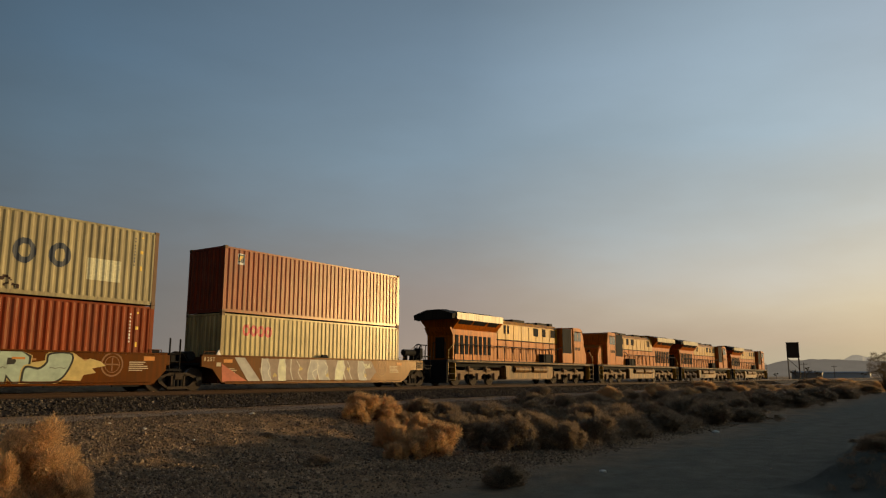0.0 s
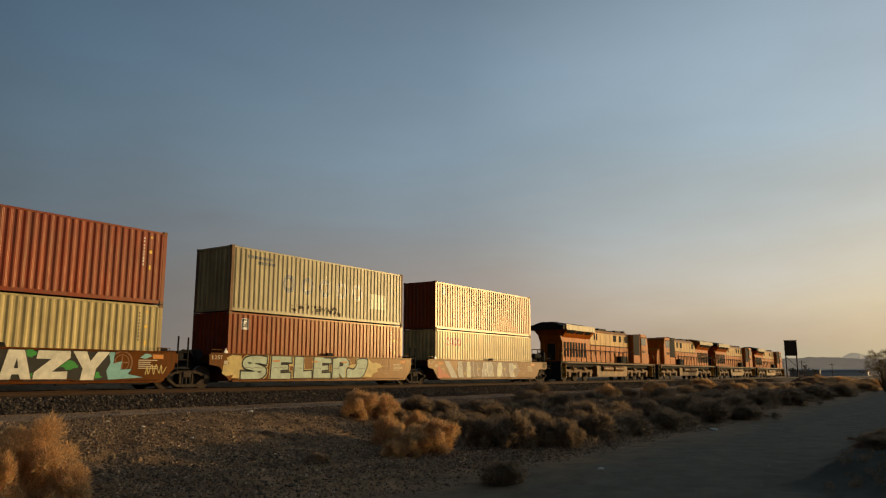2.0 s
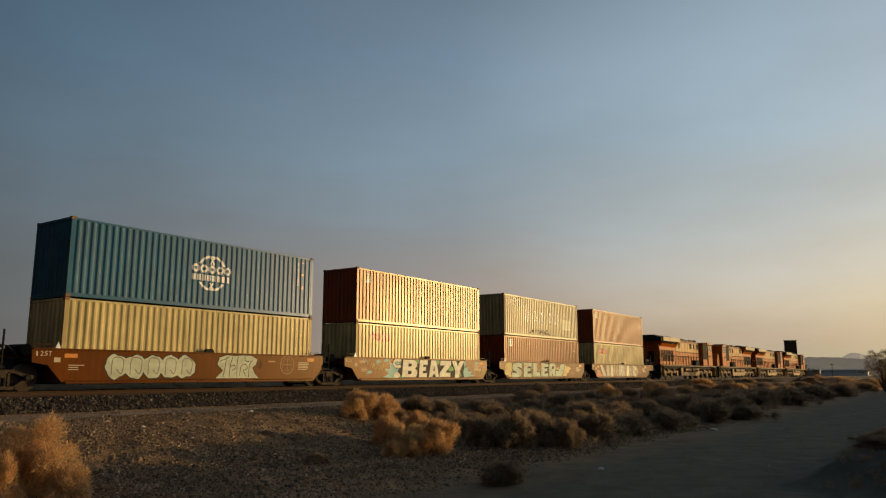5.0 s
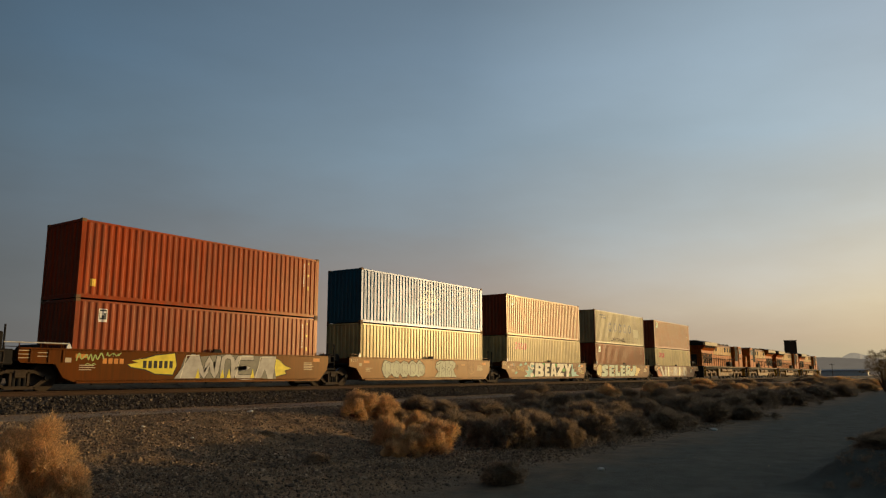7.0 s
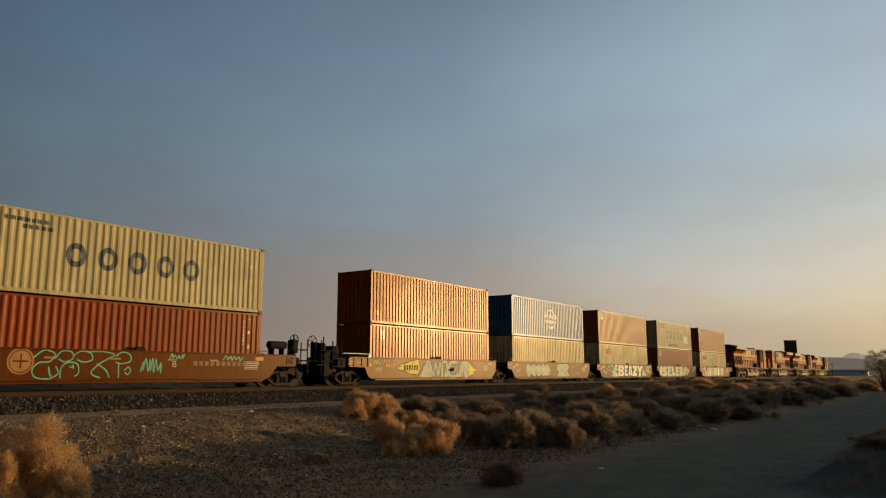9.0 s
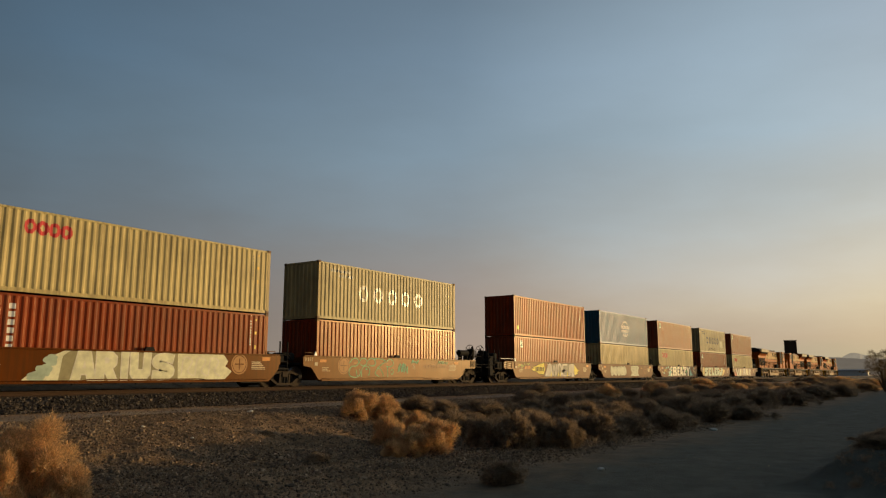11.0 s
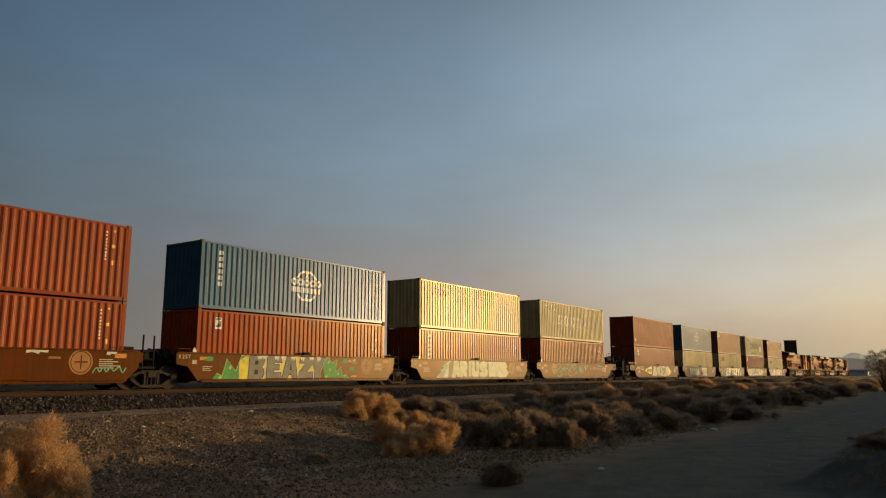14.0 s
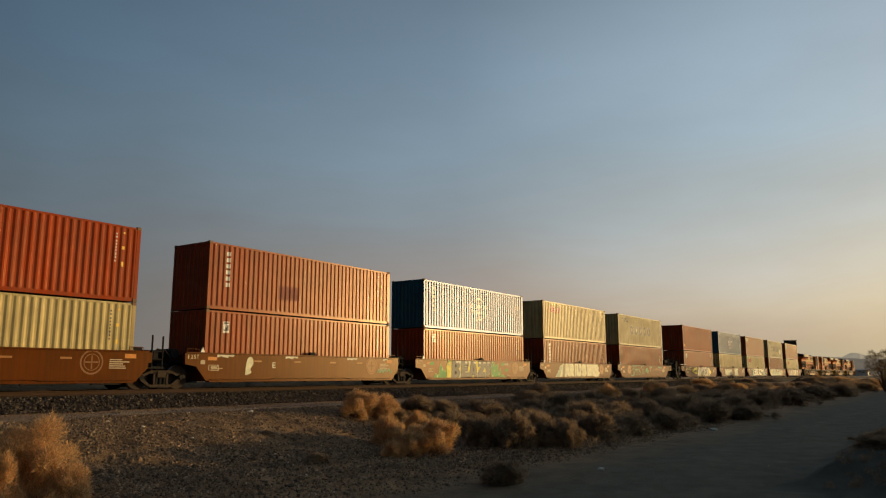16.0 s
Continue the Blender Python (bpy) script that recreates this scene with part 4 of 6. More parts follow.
        part("battery_box", box(1.9, 3.5, *sorted((s * 1.0, s * 1.42)), 1.58, 2.2, 0.03), BLACKSTEEL, g)
    for x, w, h in ((-3.2, 0.7, 4.52), (-0.6, 0.9, 4.60), (1.4, 0.5, 4.50), (3.1, 0.8, 4.58), (4.6, 0.3, 4.62)):
        part("roof_hatch", box(x - w, x + w, -0.72, 0.72, 4.36, h, 0.04), DARKPAINT, g)
    part("exhaust_stack", box(-2.4, -1.9, -0.3, 0.3, 4.4, 4.62, 0.03), BLACKSTEEL, g)
    part("horn", rod((4.2, -0.3, 4.52), (4.75, -0.3, 4.52), 0.07, 8, 0.12), BLACKSTEEL, g)
    # cab and nose
    part("equipment_bay", box(5.1, 6.95, -1.42, 1.42, 1.58, 4.32, 0.04), ORANGE, g)
    for s in (-1, 1):
        part("bay_grille", box(5.15, 6.75, *sorted((s * 1.40, s * 1.435)), 2.35, 4.30, 0.01), BLACKSTEEL, g, "black grille beside the cab")
    bm = prism([(6.95, 1.58), (9.0, 1.58), (9.0, 3.35), (8.75, 4.28), (8.4, 4.42), (6.95, 4.42)], -1.5, 1.5)
    bmesh.ops.bevel(bm, geom=bm.edges[:], offset=0.05, segments=2, affect="EDGES")
    cab = part("cab", bm, ORANGE, g)
    for s in (-1, 1):
        for x, w in ((7.15, 0.62), (7.85, 0.55)):
            part("side_window", box(x, x + w, *sorted((s * 1.495, s * 1.512)), 3.35, 4.05, 0.005), GLASS, cab)
            part("window_shade", box(x - 0.05, x + w + 0.05, *sorted((s * 1.5, s * 1.66)), 4.08, 4.12, 0.005), DARKPAINT, cab)
        for k in range(4):
            part("number_bar", box(7.25 + k * 0.26, 7.43 + k * 0.26, *sorted((s * 1.502, s * 1.506)), 2.62, 2.86), DARKPAINT, cab)
        part("cab_door", box(7.05, 7.10, *sorted((s * 1.5, s * 1.52)), 1.7, 3.9, 0.004), DARKPAINT, cab)
        part("windscreen", prism([(8.93, 3.42), (8.96, 3.42), (8.77, 4.15), (8.74, 4.15)], *sorted((s * 0.15, s * 1.3))), GLASS, cab)
    bm = prism([(9.0, 1.58), (10.25, 1.58), (10.3, 2.3), (9.95, 3.0), (9.0, 3.35)], -1.12, 1.12)
    bmesh.ops.bevel(bm, geom=bm.edges[:], offset=0.06, segments=2, affect="EDGES")
    nose = part("nose", bm, ORANGE, g)
    part("headlight", rod((10.02, -0.22, 2.75), (10.12, -0.22, 2.72), 0.12, 12), GLASS, nose)
    part("headlight", rod((10.02, 0.22, 2.75), (10.12, 0.22, 2.72), 0.12, 12), GLASS, nose)
    # tank and reservoirs
    bm = prism([(-3.7, 1.28), (3.5, 1.28), (3.5, 0.52), (3.3, 0.36), (-3.5, 0.36), (-3.7, 0.52)], -1.36, 1.36)
    bmesh.ops.bevel(bm, geom=bm.edges[:], offset=0.06, segments=2, affect="EDGES")
    part("fuel_tank", bm, TANKPAINT, g, "dusty tan fuel tank")
    for s in (-1, 1):
        for x0, x1 in ((-2.6, -0.35), (0.1, 2.3)):
            part("air_reservoir", rod((x0, s * 1.33, 1.05), (x1, s * 1.33, 1.05), 0.24, 14), TANKPAINT, g)
    # pilots, steps, couplers, handrails
    for e in (-1, 1):
        part("pilot", box(*sorted((e * 10.75, e * 10.95)), -1.45, 1.45, 0.18, 1.5, 0.02), BLACKSTEEL, g)
        part("coupler", box(*sorted((e * 10.9, e * 11.44)), -0.16, 0.16, 0.70, 1.0, 0.05), BLACKSTEEL, g)
        for s in (-1, 1):
            for z in (0.35, 0.72, 1.1):
                part("step", box(*sorted((e * 10.05, e * 10.75)), *sorted((s * 1.12, s * 1.48)), z, z + 0.04, 0.005), TRUCKSTEEL, g)
            part("step_side", box(*sorted((e * 10.02, e * 10.06)), *sorted((s * 1.10, s * 1.5)), 0.3, 1.45, 0.005), YELLOW, g)
            part("stair_rail", bm_path(bmesh.new(), [(e * 10.1, s * 1.46, 2.55), (e * 10.75, s * 1.46, 2.15), (e * 10.8, s * 1.46, 0.7)], 0.022), YELLOW, g)
        part("end_rail", bm_path(bmesh.new(), [(e * 10.85, -1.3, 1.55), (e * 10.85, -1.3, 2.6), (e * 10.85, -0.4, 2.6), (e * 10.85, -0.4, 1.55)], 0.022), BLACKSTEEL, g)
    for s in (-1, 1):
        part("handrail", bm_path(bmesh.new(), [(-10.1, s * 1.46, 2.55), (4.0, s * 1.46, 2.55), (4.6, s * 1.46, 2.75), (5.0, s * 1.46, 2.75)], 0.032), BLACKSTEEL, g)
        for k in range(15):
            part("stanchion", rod((-10.1 + k * 1.02, s * 1.46, 1.55), (-10.1 + k * 1.02, s * 1.46, 2.55), 0.028, 6), BLACKSTEEL, g)
    for x in (-7.0, 6.7):
        loco_truck(g, x)
    return g


for k, label in enumerate(("orange and yellow diesel locomotive with flared radiator hood", "orange diesel locomotive coupled cab-first to the rear",
                           "orange and yellow diesel locomotive near the train's head", "leading orange diesel locomotive with dark cab windows")):
    g = locomotive(label)
    back = k == 1
    if back:
        TURNED.append(g)
    MOVERS.append((g, 27.5 + 22.9 * k, 0.0, 180 if back else 0))


# ---- stones ----
def stone_material(name, dark, light):
    m, nt, b = setup(name)
    g = nt.nodes.new("ShaderNodeNewGeometry")
    c = ramp(nt, g.outputs["Random Per Island"], [(0.0, dark), (0.55, tuple((p + q) / 2 for p, q in zip(dark, light))), (0.93, light), (1.0, spread(light, 1.6))])
    c = mix(nt, 0.5, c, ramp(nt, noise_tex(nt, 30, 4), [(0.3, (0.55, 0.55, 0.55)), (0.7, (1.3, 1.3, 1.3))]), "MULTIPLY")
    nt.links.new(c, b.inputs["Base Color"])
    b.inputs["Roughness"].default_value = 0.9
    b.inputs["Specular IOR Level"].default_value = 0.25
    return m


OCTA = np.array([(1, 0, 0), (-1, 0, 0), (0, 1, 0), (0, -1, 0), (0, 0, 1), (0, 0, -1),
                 (0.6, 0.6, 0.55), (-0.6, -0.6, 0.5)], float)
OCTA_F = np.array([(4, 0, 6), (4, 6, 2), (6, 0, 2), (4, 2, 1), (4, 1, 7), (4, 7, 3), (7, 1, 3), (4, 3, 0), (5, 2, 0), (5, 1, 2), (5, 3, 1), (5, 0, 3)])


def stones(name, label, x, y, z, size, material, rng):
    n = len(x)
    v = np.repeat(OCTA[None], n, 0) * rng.uniform(0.65, 1.25, (n, len(OCTA), 3))
    v *= rng.uniform(0.6, 1.3, (n, 1, 3)) * size[:, None, None]
    a, b = rng.uniform(0, math.tau, n), rng.uniform(-0.9, 0.9, n)
    ca, sa, cb, sb = np.cos(a), np.sin(a), np.cos(b), np.sin(b)
    R = np.zeros((n, 3, 3))
    R[:, 0, 0], R[:, 0, 1], R[:, 0, 2] = ca, -sa * cb, sa * sb
    R[:, 1, 0], R[:, 1, 1], R[:, 1, 2] = sa, ca * cb, -ca * sb
    R[:, 2, 1], R[:, 2, 2] = sb, cb
    v = np.einsum("nij,nkj->nki", R, v) + np.stack([x, y, z], 1)[:, None]
    f = (OCTA_F[None] + (np.arange(n) * len(OCTA))[:, None, None]).reshape(-1, 3)
    me = bpy.data.meshes.new(name)
    me.from_pydata(v.reshape(-1, 3).tolist(), [], f.tolist())
    me.materials.append(material)
    me.update()
    return tagged(new(name, me), label, "stones", kind="stuff")


rng = np.random.default_rng(7)
ROCK = stone_material("crushed ballast rock", (0.022, 0.017, 0.012), (0.13, 0.10, 0.072))
EARTHROCK = stone_material("dusty field stones", (0.09, 0.062, 0.040), (0.36, 0.25, 0.15))
x = np.concatenate([rng.uniform(-2, 45, 15000), rng.uniform(45, 130, 9000)])
y = np.concatenate([rng.uniform(23.3, 25.75, 15000), rng.uniform(23.3, 25.75, 9000)])
stones("ballast", "crushed grey-brown ballast rock heaped along the track", x, y, ground_z(x, y) + 0.015, rng.uniform(0.028, 0.062, len(x)), ROCK, rng)
x, y = rng.uniform(-2, 50, 6000), rng.uniform(25.7, 28.6, 6000)
stones("ballast", "ballast rock packed between the rails", x, y, np.maximum(ground_z(x, y), -0.235) + 0.01, rng.uniform(0.028, 0.055, len(x)), ROCK, rng)
x = rng.uniform(0, 1, 115000) ** 1.2 * 44
y = rng.uniform(8.6, 19.8, len(x))
keep = rng.uniform(0, 1, len(x)) < (0.5 + 0.5 * smooth(0.3, 0.7, 0.5 + 0.5 * wobble(x, y, 0.45, 6.0))) * smooth(8.3, 10.5, y)
x, y = x[keep], y[keep]
stones("bank_gravel", "loose gravel and stones scattered over the bank", x, y, ground_z(x, y) + 0.006,
       rng.uniform(0.015, 0.036, len(x)) * (1 + 0.9 * (rng.uniform(0, 1, len(x)) > 0.95)), EARTHROCK, rng)
x, y = rng.uniform(2, 60, 9000), rng.uniform(19.4, 23.4, 9000)
stones("road_gravel", "fine gravel strewn over the service road", x, y, ground_z(x, y) + 0.004, rng.uniform(0.008, 0.024, len(x)), EARTHROCK, rng)
x, y = rng.uniform(4, 60, 900), rng.uniform(0, 9.0, 900)
stones("wash_gravel", "sparse pebbles on the silty wash bed", x, y, ground_z(x, y) + 0.003, rng.uniform(0.006, 0.02, len(x)), EARTHROCK, rng)


# ---- shrubs ----
def leaf_material(name, color, spread_k=0.35):
    m, nt, b = setup(name)
    g = nt.nodes.new("ShaderNodeNewGeometry")
    c = ramp(nt, g.outputs["Random Per Island"], [(0.0, spread(color, 1 - spread_k)), (1.0, spread(color, 1 + spread_k))])
    nt.links.new(c, b.inputs["Base Color"])
    b.inputs["Roughness"].default_value = 0.8
    b.inputs["Specular IOR Level"].default_value = 0.2
    tr = nt.nodes.new("ShaderNodeBsdfTranslucent")
    mx = nt.nodes.new("ShaderNodeMixShader")
    nt.links.new(c, tr.inputs["Color"])
    mx.inputs[0].default_value = 0.5
    nt.links.new(b.outputs[0], mx.inputs[1]), nt.links.new(tr.outputs[0], mx.inputs[2])
    nt.links.new(mx.outputs[0], nt.nodes["Material Output"].inputs["Surface"])
    return m


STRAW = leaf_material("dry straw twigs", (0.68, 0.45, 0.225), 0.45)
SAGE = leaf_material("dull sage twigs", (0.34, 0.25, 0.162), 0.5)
TWIG = plain("bare twig bark", (0.13, 0.085, 0.05), 0.9)
OLIVE = leaf_material("dark tree leaves", (0.075, 0.065, 0.03))


def twig_cloud(lobes, count, length, width, rng, rise=0.25, floor=-0.05):
    """Thin blades that spray outward from the middles of round lobes (x, y, z, r)."""
    lobes = np.array(lobes, float)
    w = lobes[:, 3] ** 2
    pick = rng.choice(len(lobes), count, p=w / w.sum())
    d = rng.normal(size=(count, 3))
    d[:, 2] += 0.35
    d /= np.linalg.norm(d, axis=1)[:, None]
    r = lobes[pick, 3] * rng.uniform(0.25, 1.0, count) ** 0.45 * (1 + 0.12 * np.sin(d[:, 0] * 9 + pick) + 0.12 * np.sin(d[:, 1] * 11 + d[:, 2] * 8 + pick * 2))
    base = lobes[pick, :3] + d * (r - length * 0.6)[:, None]
    out = d + rng.normal(size=(count, 3)) * 0.5
    out[:, 2] += rise
    out /= np.linalg.norm(out, axis=1)[:, None]
    side = np.cross(out, rng.normal(size=(count, 3)))
    side /= np.linalg.norm(side, axis=1)[:, None]
    L = length * rng.uniform(0.6, 1.3, count)
    W = width * rng.uniform(0.6, 1.3, count)
    a = base - side * W[:, None] / 2
    b = base + side * W[:, None] / 2
    c = base + out * L[:, None]
    ok = np.minimum(np.minimum(a[:, 2], b[:, 2]), c[:, 2]) > floor
    v = np.stack([a, b, c], 1)[ok].reshape(-1, 3)
    f = np.arange(len(v)).reshape(-1, 3)
    return v.tolist(), f.tolist()


def shrub(label, material, seed, count=14000, tall=False):
    """A rounded desert shrub one metre wide and 0.62 m high, leafy down to the ground."""
    rng = np.random.default_rng(seed)
    s = tagged(new("desert_shrub"), label, "shrub", "shrubs of the bank")
    lobes = [(0, 0, 0.20, 0.30), (0.06, -0.05, 0.32, 0.21), (-0.08, 0.08, 0.28, 0.20)]
    lean = rng.uniform(0, math.tau)
    for k in range(24):
        a = math.tau * k / 24 + rng.uniform(-0.4, 0.4)
        d = rng.uniform(0.12, 0.40) * (1 + 0.25 * math.cos(a - lean))
        lobes.append((d * math.cos(a), d * math.sin(a), rng.uniform(0.02, 0.46) * (1.15 - 1.3 * d), rng.uniform(0.06, 0.14)))
    if tall:
        lobes += [(rng.uniform(-0.3, 0.3), rng.uniform(-0.3, 0.3), rng.uniform(0.3, 0.85), rng.uniform(0.12, 0.22)) for _ in range(18)]
    v, f = twig_cloud(lobes, count, 0.060, 0.0085, rng)
    mesh_part("foliage", v, f, material, s)
    bm = bmesh.new()
    for k in range(10):
        a, h = math.tau * k / 10 + rng.uniform(-0.3, 0.3), rng.uniform(0.2, 0.38)
        p = (0.22 * math.cos(a) * rng.uniform(0.5, 1.2), 0.22 * math.sin(a) * rng.uniform(0.5, 1.2), h)
        bm_rod(bm, (0.02 * math.cos(a), 0.02 * math.sin(a), -0.06), p, 0.010, 5, 0.003)
    part("stem", bm, TWIG, s)
    return s


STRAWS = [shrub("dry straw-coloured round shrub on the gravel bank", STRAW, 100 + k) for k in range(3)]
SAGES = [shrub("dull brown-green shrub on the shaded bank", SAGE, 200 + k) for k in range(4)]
TALL = shrub("tall dry straw-coloured shrub on the gravel bank", STRAW, 300, 26000, True)
TALL.matrix_basis = pose(6.75, 13.2, float(ground_z(6.75, 13.2)) - 0.03, 0, 0, 40) @ Matrix.Diagonal((1.45, 1.45, 1.45, 1))
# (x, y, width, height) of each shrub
# SUNNY shrubs take paler twigs, SHADY ones duller: shade partly put into colour.
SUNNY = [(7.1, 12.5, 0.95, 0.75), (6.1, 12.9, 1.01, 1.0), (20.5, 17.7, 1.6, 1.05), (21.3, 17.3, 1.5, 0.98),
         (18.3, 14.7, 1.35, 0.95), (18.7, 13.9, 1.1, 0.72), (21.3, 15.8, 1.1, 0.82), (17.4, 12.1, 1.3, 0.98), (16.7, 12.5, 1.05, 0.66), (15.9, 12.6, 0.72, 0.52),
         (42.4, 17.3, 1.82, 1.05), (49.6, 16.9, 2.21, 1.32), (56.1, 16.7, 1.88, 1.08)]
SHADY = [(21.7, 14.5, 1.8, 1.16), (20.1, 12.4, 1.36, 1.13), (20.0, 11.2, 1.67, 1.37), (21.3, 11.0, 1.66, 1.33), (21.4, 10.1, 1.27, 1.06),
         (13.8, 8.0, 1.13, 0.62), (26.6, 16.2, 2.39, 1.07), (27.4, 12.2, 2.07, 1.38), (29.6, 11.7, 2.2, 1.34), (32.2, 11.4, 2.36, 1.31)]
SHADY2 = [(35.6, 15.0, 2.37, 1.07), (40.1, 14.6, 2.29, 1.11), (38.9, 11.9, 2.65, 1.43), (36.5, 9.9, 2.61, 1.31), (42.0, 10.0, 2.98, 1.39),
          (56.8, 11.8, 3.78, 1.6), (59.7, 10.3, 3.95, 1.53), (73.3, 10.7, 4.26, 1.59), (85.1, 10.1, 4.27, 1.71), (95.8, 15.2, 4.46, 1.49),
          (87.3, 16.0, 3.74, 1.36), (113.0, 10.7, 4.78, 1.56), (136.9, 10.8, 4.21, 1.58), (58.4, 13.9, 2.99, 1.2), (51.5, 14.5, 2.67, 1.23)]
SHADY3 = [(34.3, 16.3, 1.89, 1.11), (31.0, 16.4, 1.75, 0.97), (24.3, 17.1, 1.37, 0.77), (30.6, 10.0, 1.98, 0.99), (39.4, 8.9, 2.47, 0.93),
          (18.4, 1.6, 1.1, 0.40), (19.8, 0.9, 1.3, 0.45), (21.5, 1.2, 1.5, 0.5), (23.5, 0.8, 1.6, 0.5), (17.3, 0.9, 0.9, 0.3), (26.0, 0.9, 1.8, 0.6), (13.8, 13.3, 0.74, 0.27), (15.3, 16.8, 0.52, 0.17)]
r = random.Random(3)


def plant(kinds, x, y, w, h):
    s = copy_thing(r.choice(kinds), pose(x, y, float(ground_z(x, y)) - 0.02, 0, 0, r.uniform(0, 360)) @ Matrix.Diagonal((w / 0.86, w / 0.86, h / 0.55, 1)))
    return s


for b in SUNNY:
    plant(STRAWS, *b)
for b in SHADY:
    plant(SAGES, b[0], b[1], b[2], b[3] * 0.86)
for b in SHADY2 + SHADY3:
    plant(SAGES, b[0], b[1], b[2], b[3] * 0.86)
for k in range(190):
    x = 23 + 127 * r.random() ** 1.25
    y = r.uniform(10.2, 18.6)
    w = r.uniform(0.9, 1.7) * (1 + x / 110)
    plant(SAGES if r.random() < 0.85 or x < 40 else STRAWS, x, y, w, w * r.uniform(0.34, 0.5))
for k in range(55):
    x = r.uniform(21.5, 48)
    y = r.uniform(9.2 + 0.03 * x, 17.5)
    w = r.uniform(0.8, 1.6)
    plant(SAGES, x, y, w, w * r.uniform(0.4, 0.6))
# Unseen shrubs added on the ridge behind the camera to break up its shade.
for k in range(40):
    x, y = r.uniform(56, 160), r.uniform(-11, -6)
    plant(SAGES, x, y, r.uniform(1.2, 2.2), r.uniform(0.6, 1.1))
for k in range(4):
    plant(SAGES, 27 + k * 4.2 + r.uniform(-1, 1), r.uniform(-8.5, -7), r.uniform(1.0, 1.8), r.uniform(0.25, 0.5))



def brush(label, x, y, r0, r1, blades, length, material, seed):
    """Low dead weeds and seedlings between the shrubs."""
    rng = np.random.default_rng(seed)
    z = ground_z(x, y)
    lobes = np.stack([x, y, z + 0.02, rng.uniform(r0, r1, len(x))], 1)
    v, f = twig_cloud(lobes, blades, length, length * 0.13, rng, 0.6, -9.0)
    return tagged(mesh_part("dry_brush", v, f, material), label, "weeds", kind="stuff")


weeds = np.random.default_rng(41)
wx = 21 + 110 * weeds.uniform(0, 1, 1500) ** 1.5
brush("low dead weeds matted between the shrubs of the bank", wx, weeds.uniform(9.6, 18.4, len(wx)), 0.15, 0.42, 90000, 0.16, SAGE, 42)
wx = weeds.uniform(5, 22, 170)
brush("small dry weeds scattered over the gravel bank", wx, weeds.uniform(9.0, 18.6, len(wx)), 0.05, 0.15, 9000, 0.07, SAGE, 43)
wx = 16.2 + 18 * weeds.uniform(0, 1, 420) ** 1.3
brush("dark low weeds on top of the cut bank", wx, weeds.uniform(-0.6, 2.3, len(wx)), 0.06, 0.17, 42000, 0.06, SAGE, 44)

for ob in STRAWS + SAGES:
    ob.location = (r.uniform(60, 140), r.uniform(11, 17), 0)
    ob.location.z = float(ground_z(ob.location.x, ob.location.y)) - 0.03
    ob.scale = (1.8, 1.8, 1.8)


# ---- tree at the edge of the wash ----
def tree(x, y, h, seed, label):
    rng = np.random.default_rng(seed)
    t = tagged(new("desert_tree"), label, "tree", "trees of the wash")
    t.location = (x, y, float(ground_z(x, y)) - 0.1)
    bm = bmesh.new()
    tips = []

    def limb(p, d, length, rad, depth):
        q = p + d * length
        bm_rod(bm, p, q, rad, 6, rad * 0.65)
        if depth == 0:
            tips.append((q.x, q.y, q.z, length * 0.75))
            return
        for _ in range(3):
            e = (d + Vector(rng.normal(size=3) * 0.55)).normalized()
            e.z = abs(e.z) * 0.8 + 0.12
            limb(q, e.normalized(), length * rng.uniform(0.6, 0.8), rad * 0.62, depth - 1)

    limb(Vector((0, 0, 0)), Vector((0.05, 0, 1)).normalized(), h * 0.26, h * 0.022, 4)
    part("trunk", bm, TWIG, t)
    v, f = twig_cloud([(a, b, c, d * 0.7) for a, b, c, d in tips], 12000, h * 0.035, h * 0.0022, rng)
    mesh_part("crown", v, f, OLIVE, t)
    return t


def thicket(x, y, w, h, seed, label):
    """A many-stemmed desert tree with a feathery crown of fine twigs."""
    rng = np.random.default_rng(seed)
    t = tagged(new("desert_tree"), label, "tree", "trees of the wash")
    t.location = (x, y, float(ground_z(x, y)) - 0.1)
    lobes, bm = [], bmesh.new()
    for k in range(26):
        a, d = rng.uniform(0, math.tau), rng.uniform(0.1, 0.5) * w
        z = h * rng.uniform(0.35, 0.92) * (1 - 0.25 * d / w)
        tip = Vector((d * math.cos(a), d * math.sin(a), z))
        lobes.append((*tip, w * rng.uniform(0.10, 0.17)))
        mid = Vector((tip.x * 0.35, tip.y * 0.35, z * 0.5))
        bm_rod(bm, (tip.x * 0.05, tip.y * 0.05, 0), mid, h * 0.012, 5, h * 0.008)
        bm_rod(bm, mid, tip, h * 0.008, 5, h * 0.003)
    part("trunk", bm, TWIG, t)
    v, f = twig_cloud(lobes, 16000, 0.22, 0.016, rng, 0.5)
    mesh_part("crown", v, f, DRYLEAF, t)
    return t


DRYLEAF = leaf_material("dry brownish tree twigs", (0.16, 0.115, 0.06))
thicket(112, 7.9, 4.6, 6.4, 1, "feathery half-bare tree on the edge of the wash")
thicket(128, 8.2, 4.2, 5.0, 2, "feathery half-bare tree on the edge of the wash")


# ---- litter ----
def litter(x, y, s, seed):
    rng = random.Random(seed)
    bm = bmesh.new()
    bmesh.ops.create_icosphere(bm, subdivisions=2, radius=s)
    for v in bm.verts:
        v.co = v.co * rng.uniform(0.7, 1.2)
        v.co.z *= 0.45
    ob = part("litter", bm, plain("pale crumpled plastic", (0.70, 0.66, 0.55), 0.5), None)
    ob.location = (x, y, float(ground_z(x, y)) + s * 0.2)
    tagged(ob, "crumpled pale scrap lying on the dirt", "litter", "scraps on the ground")


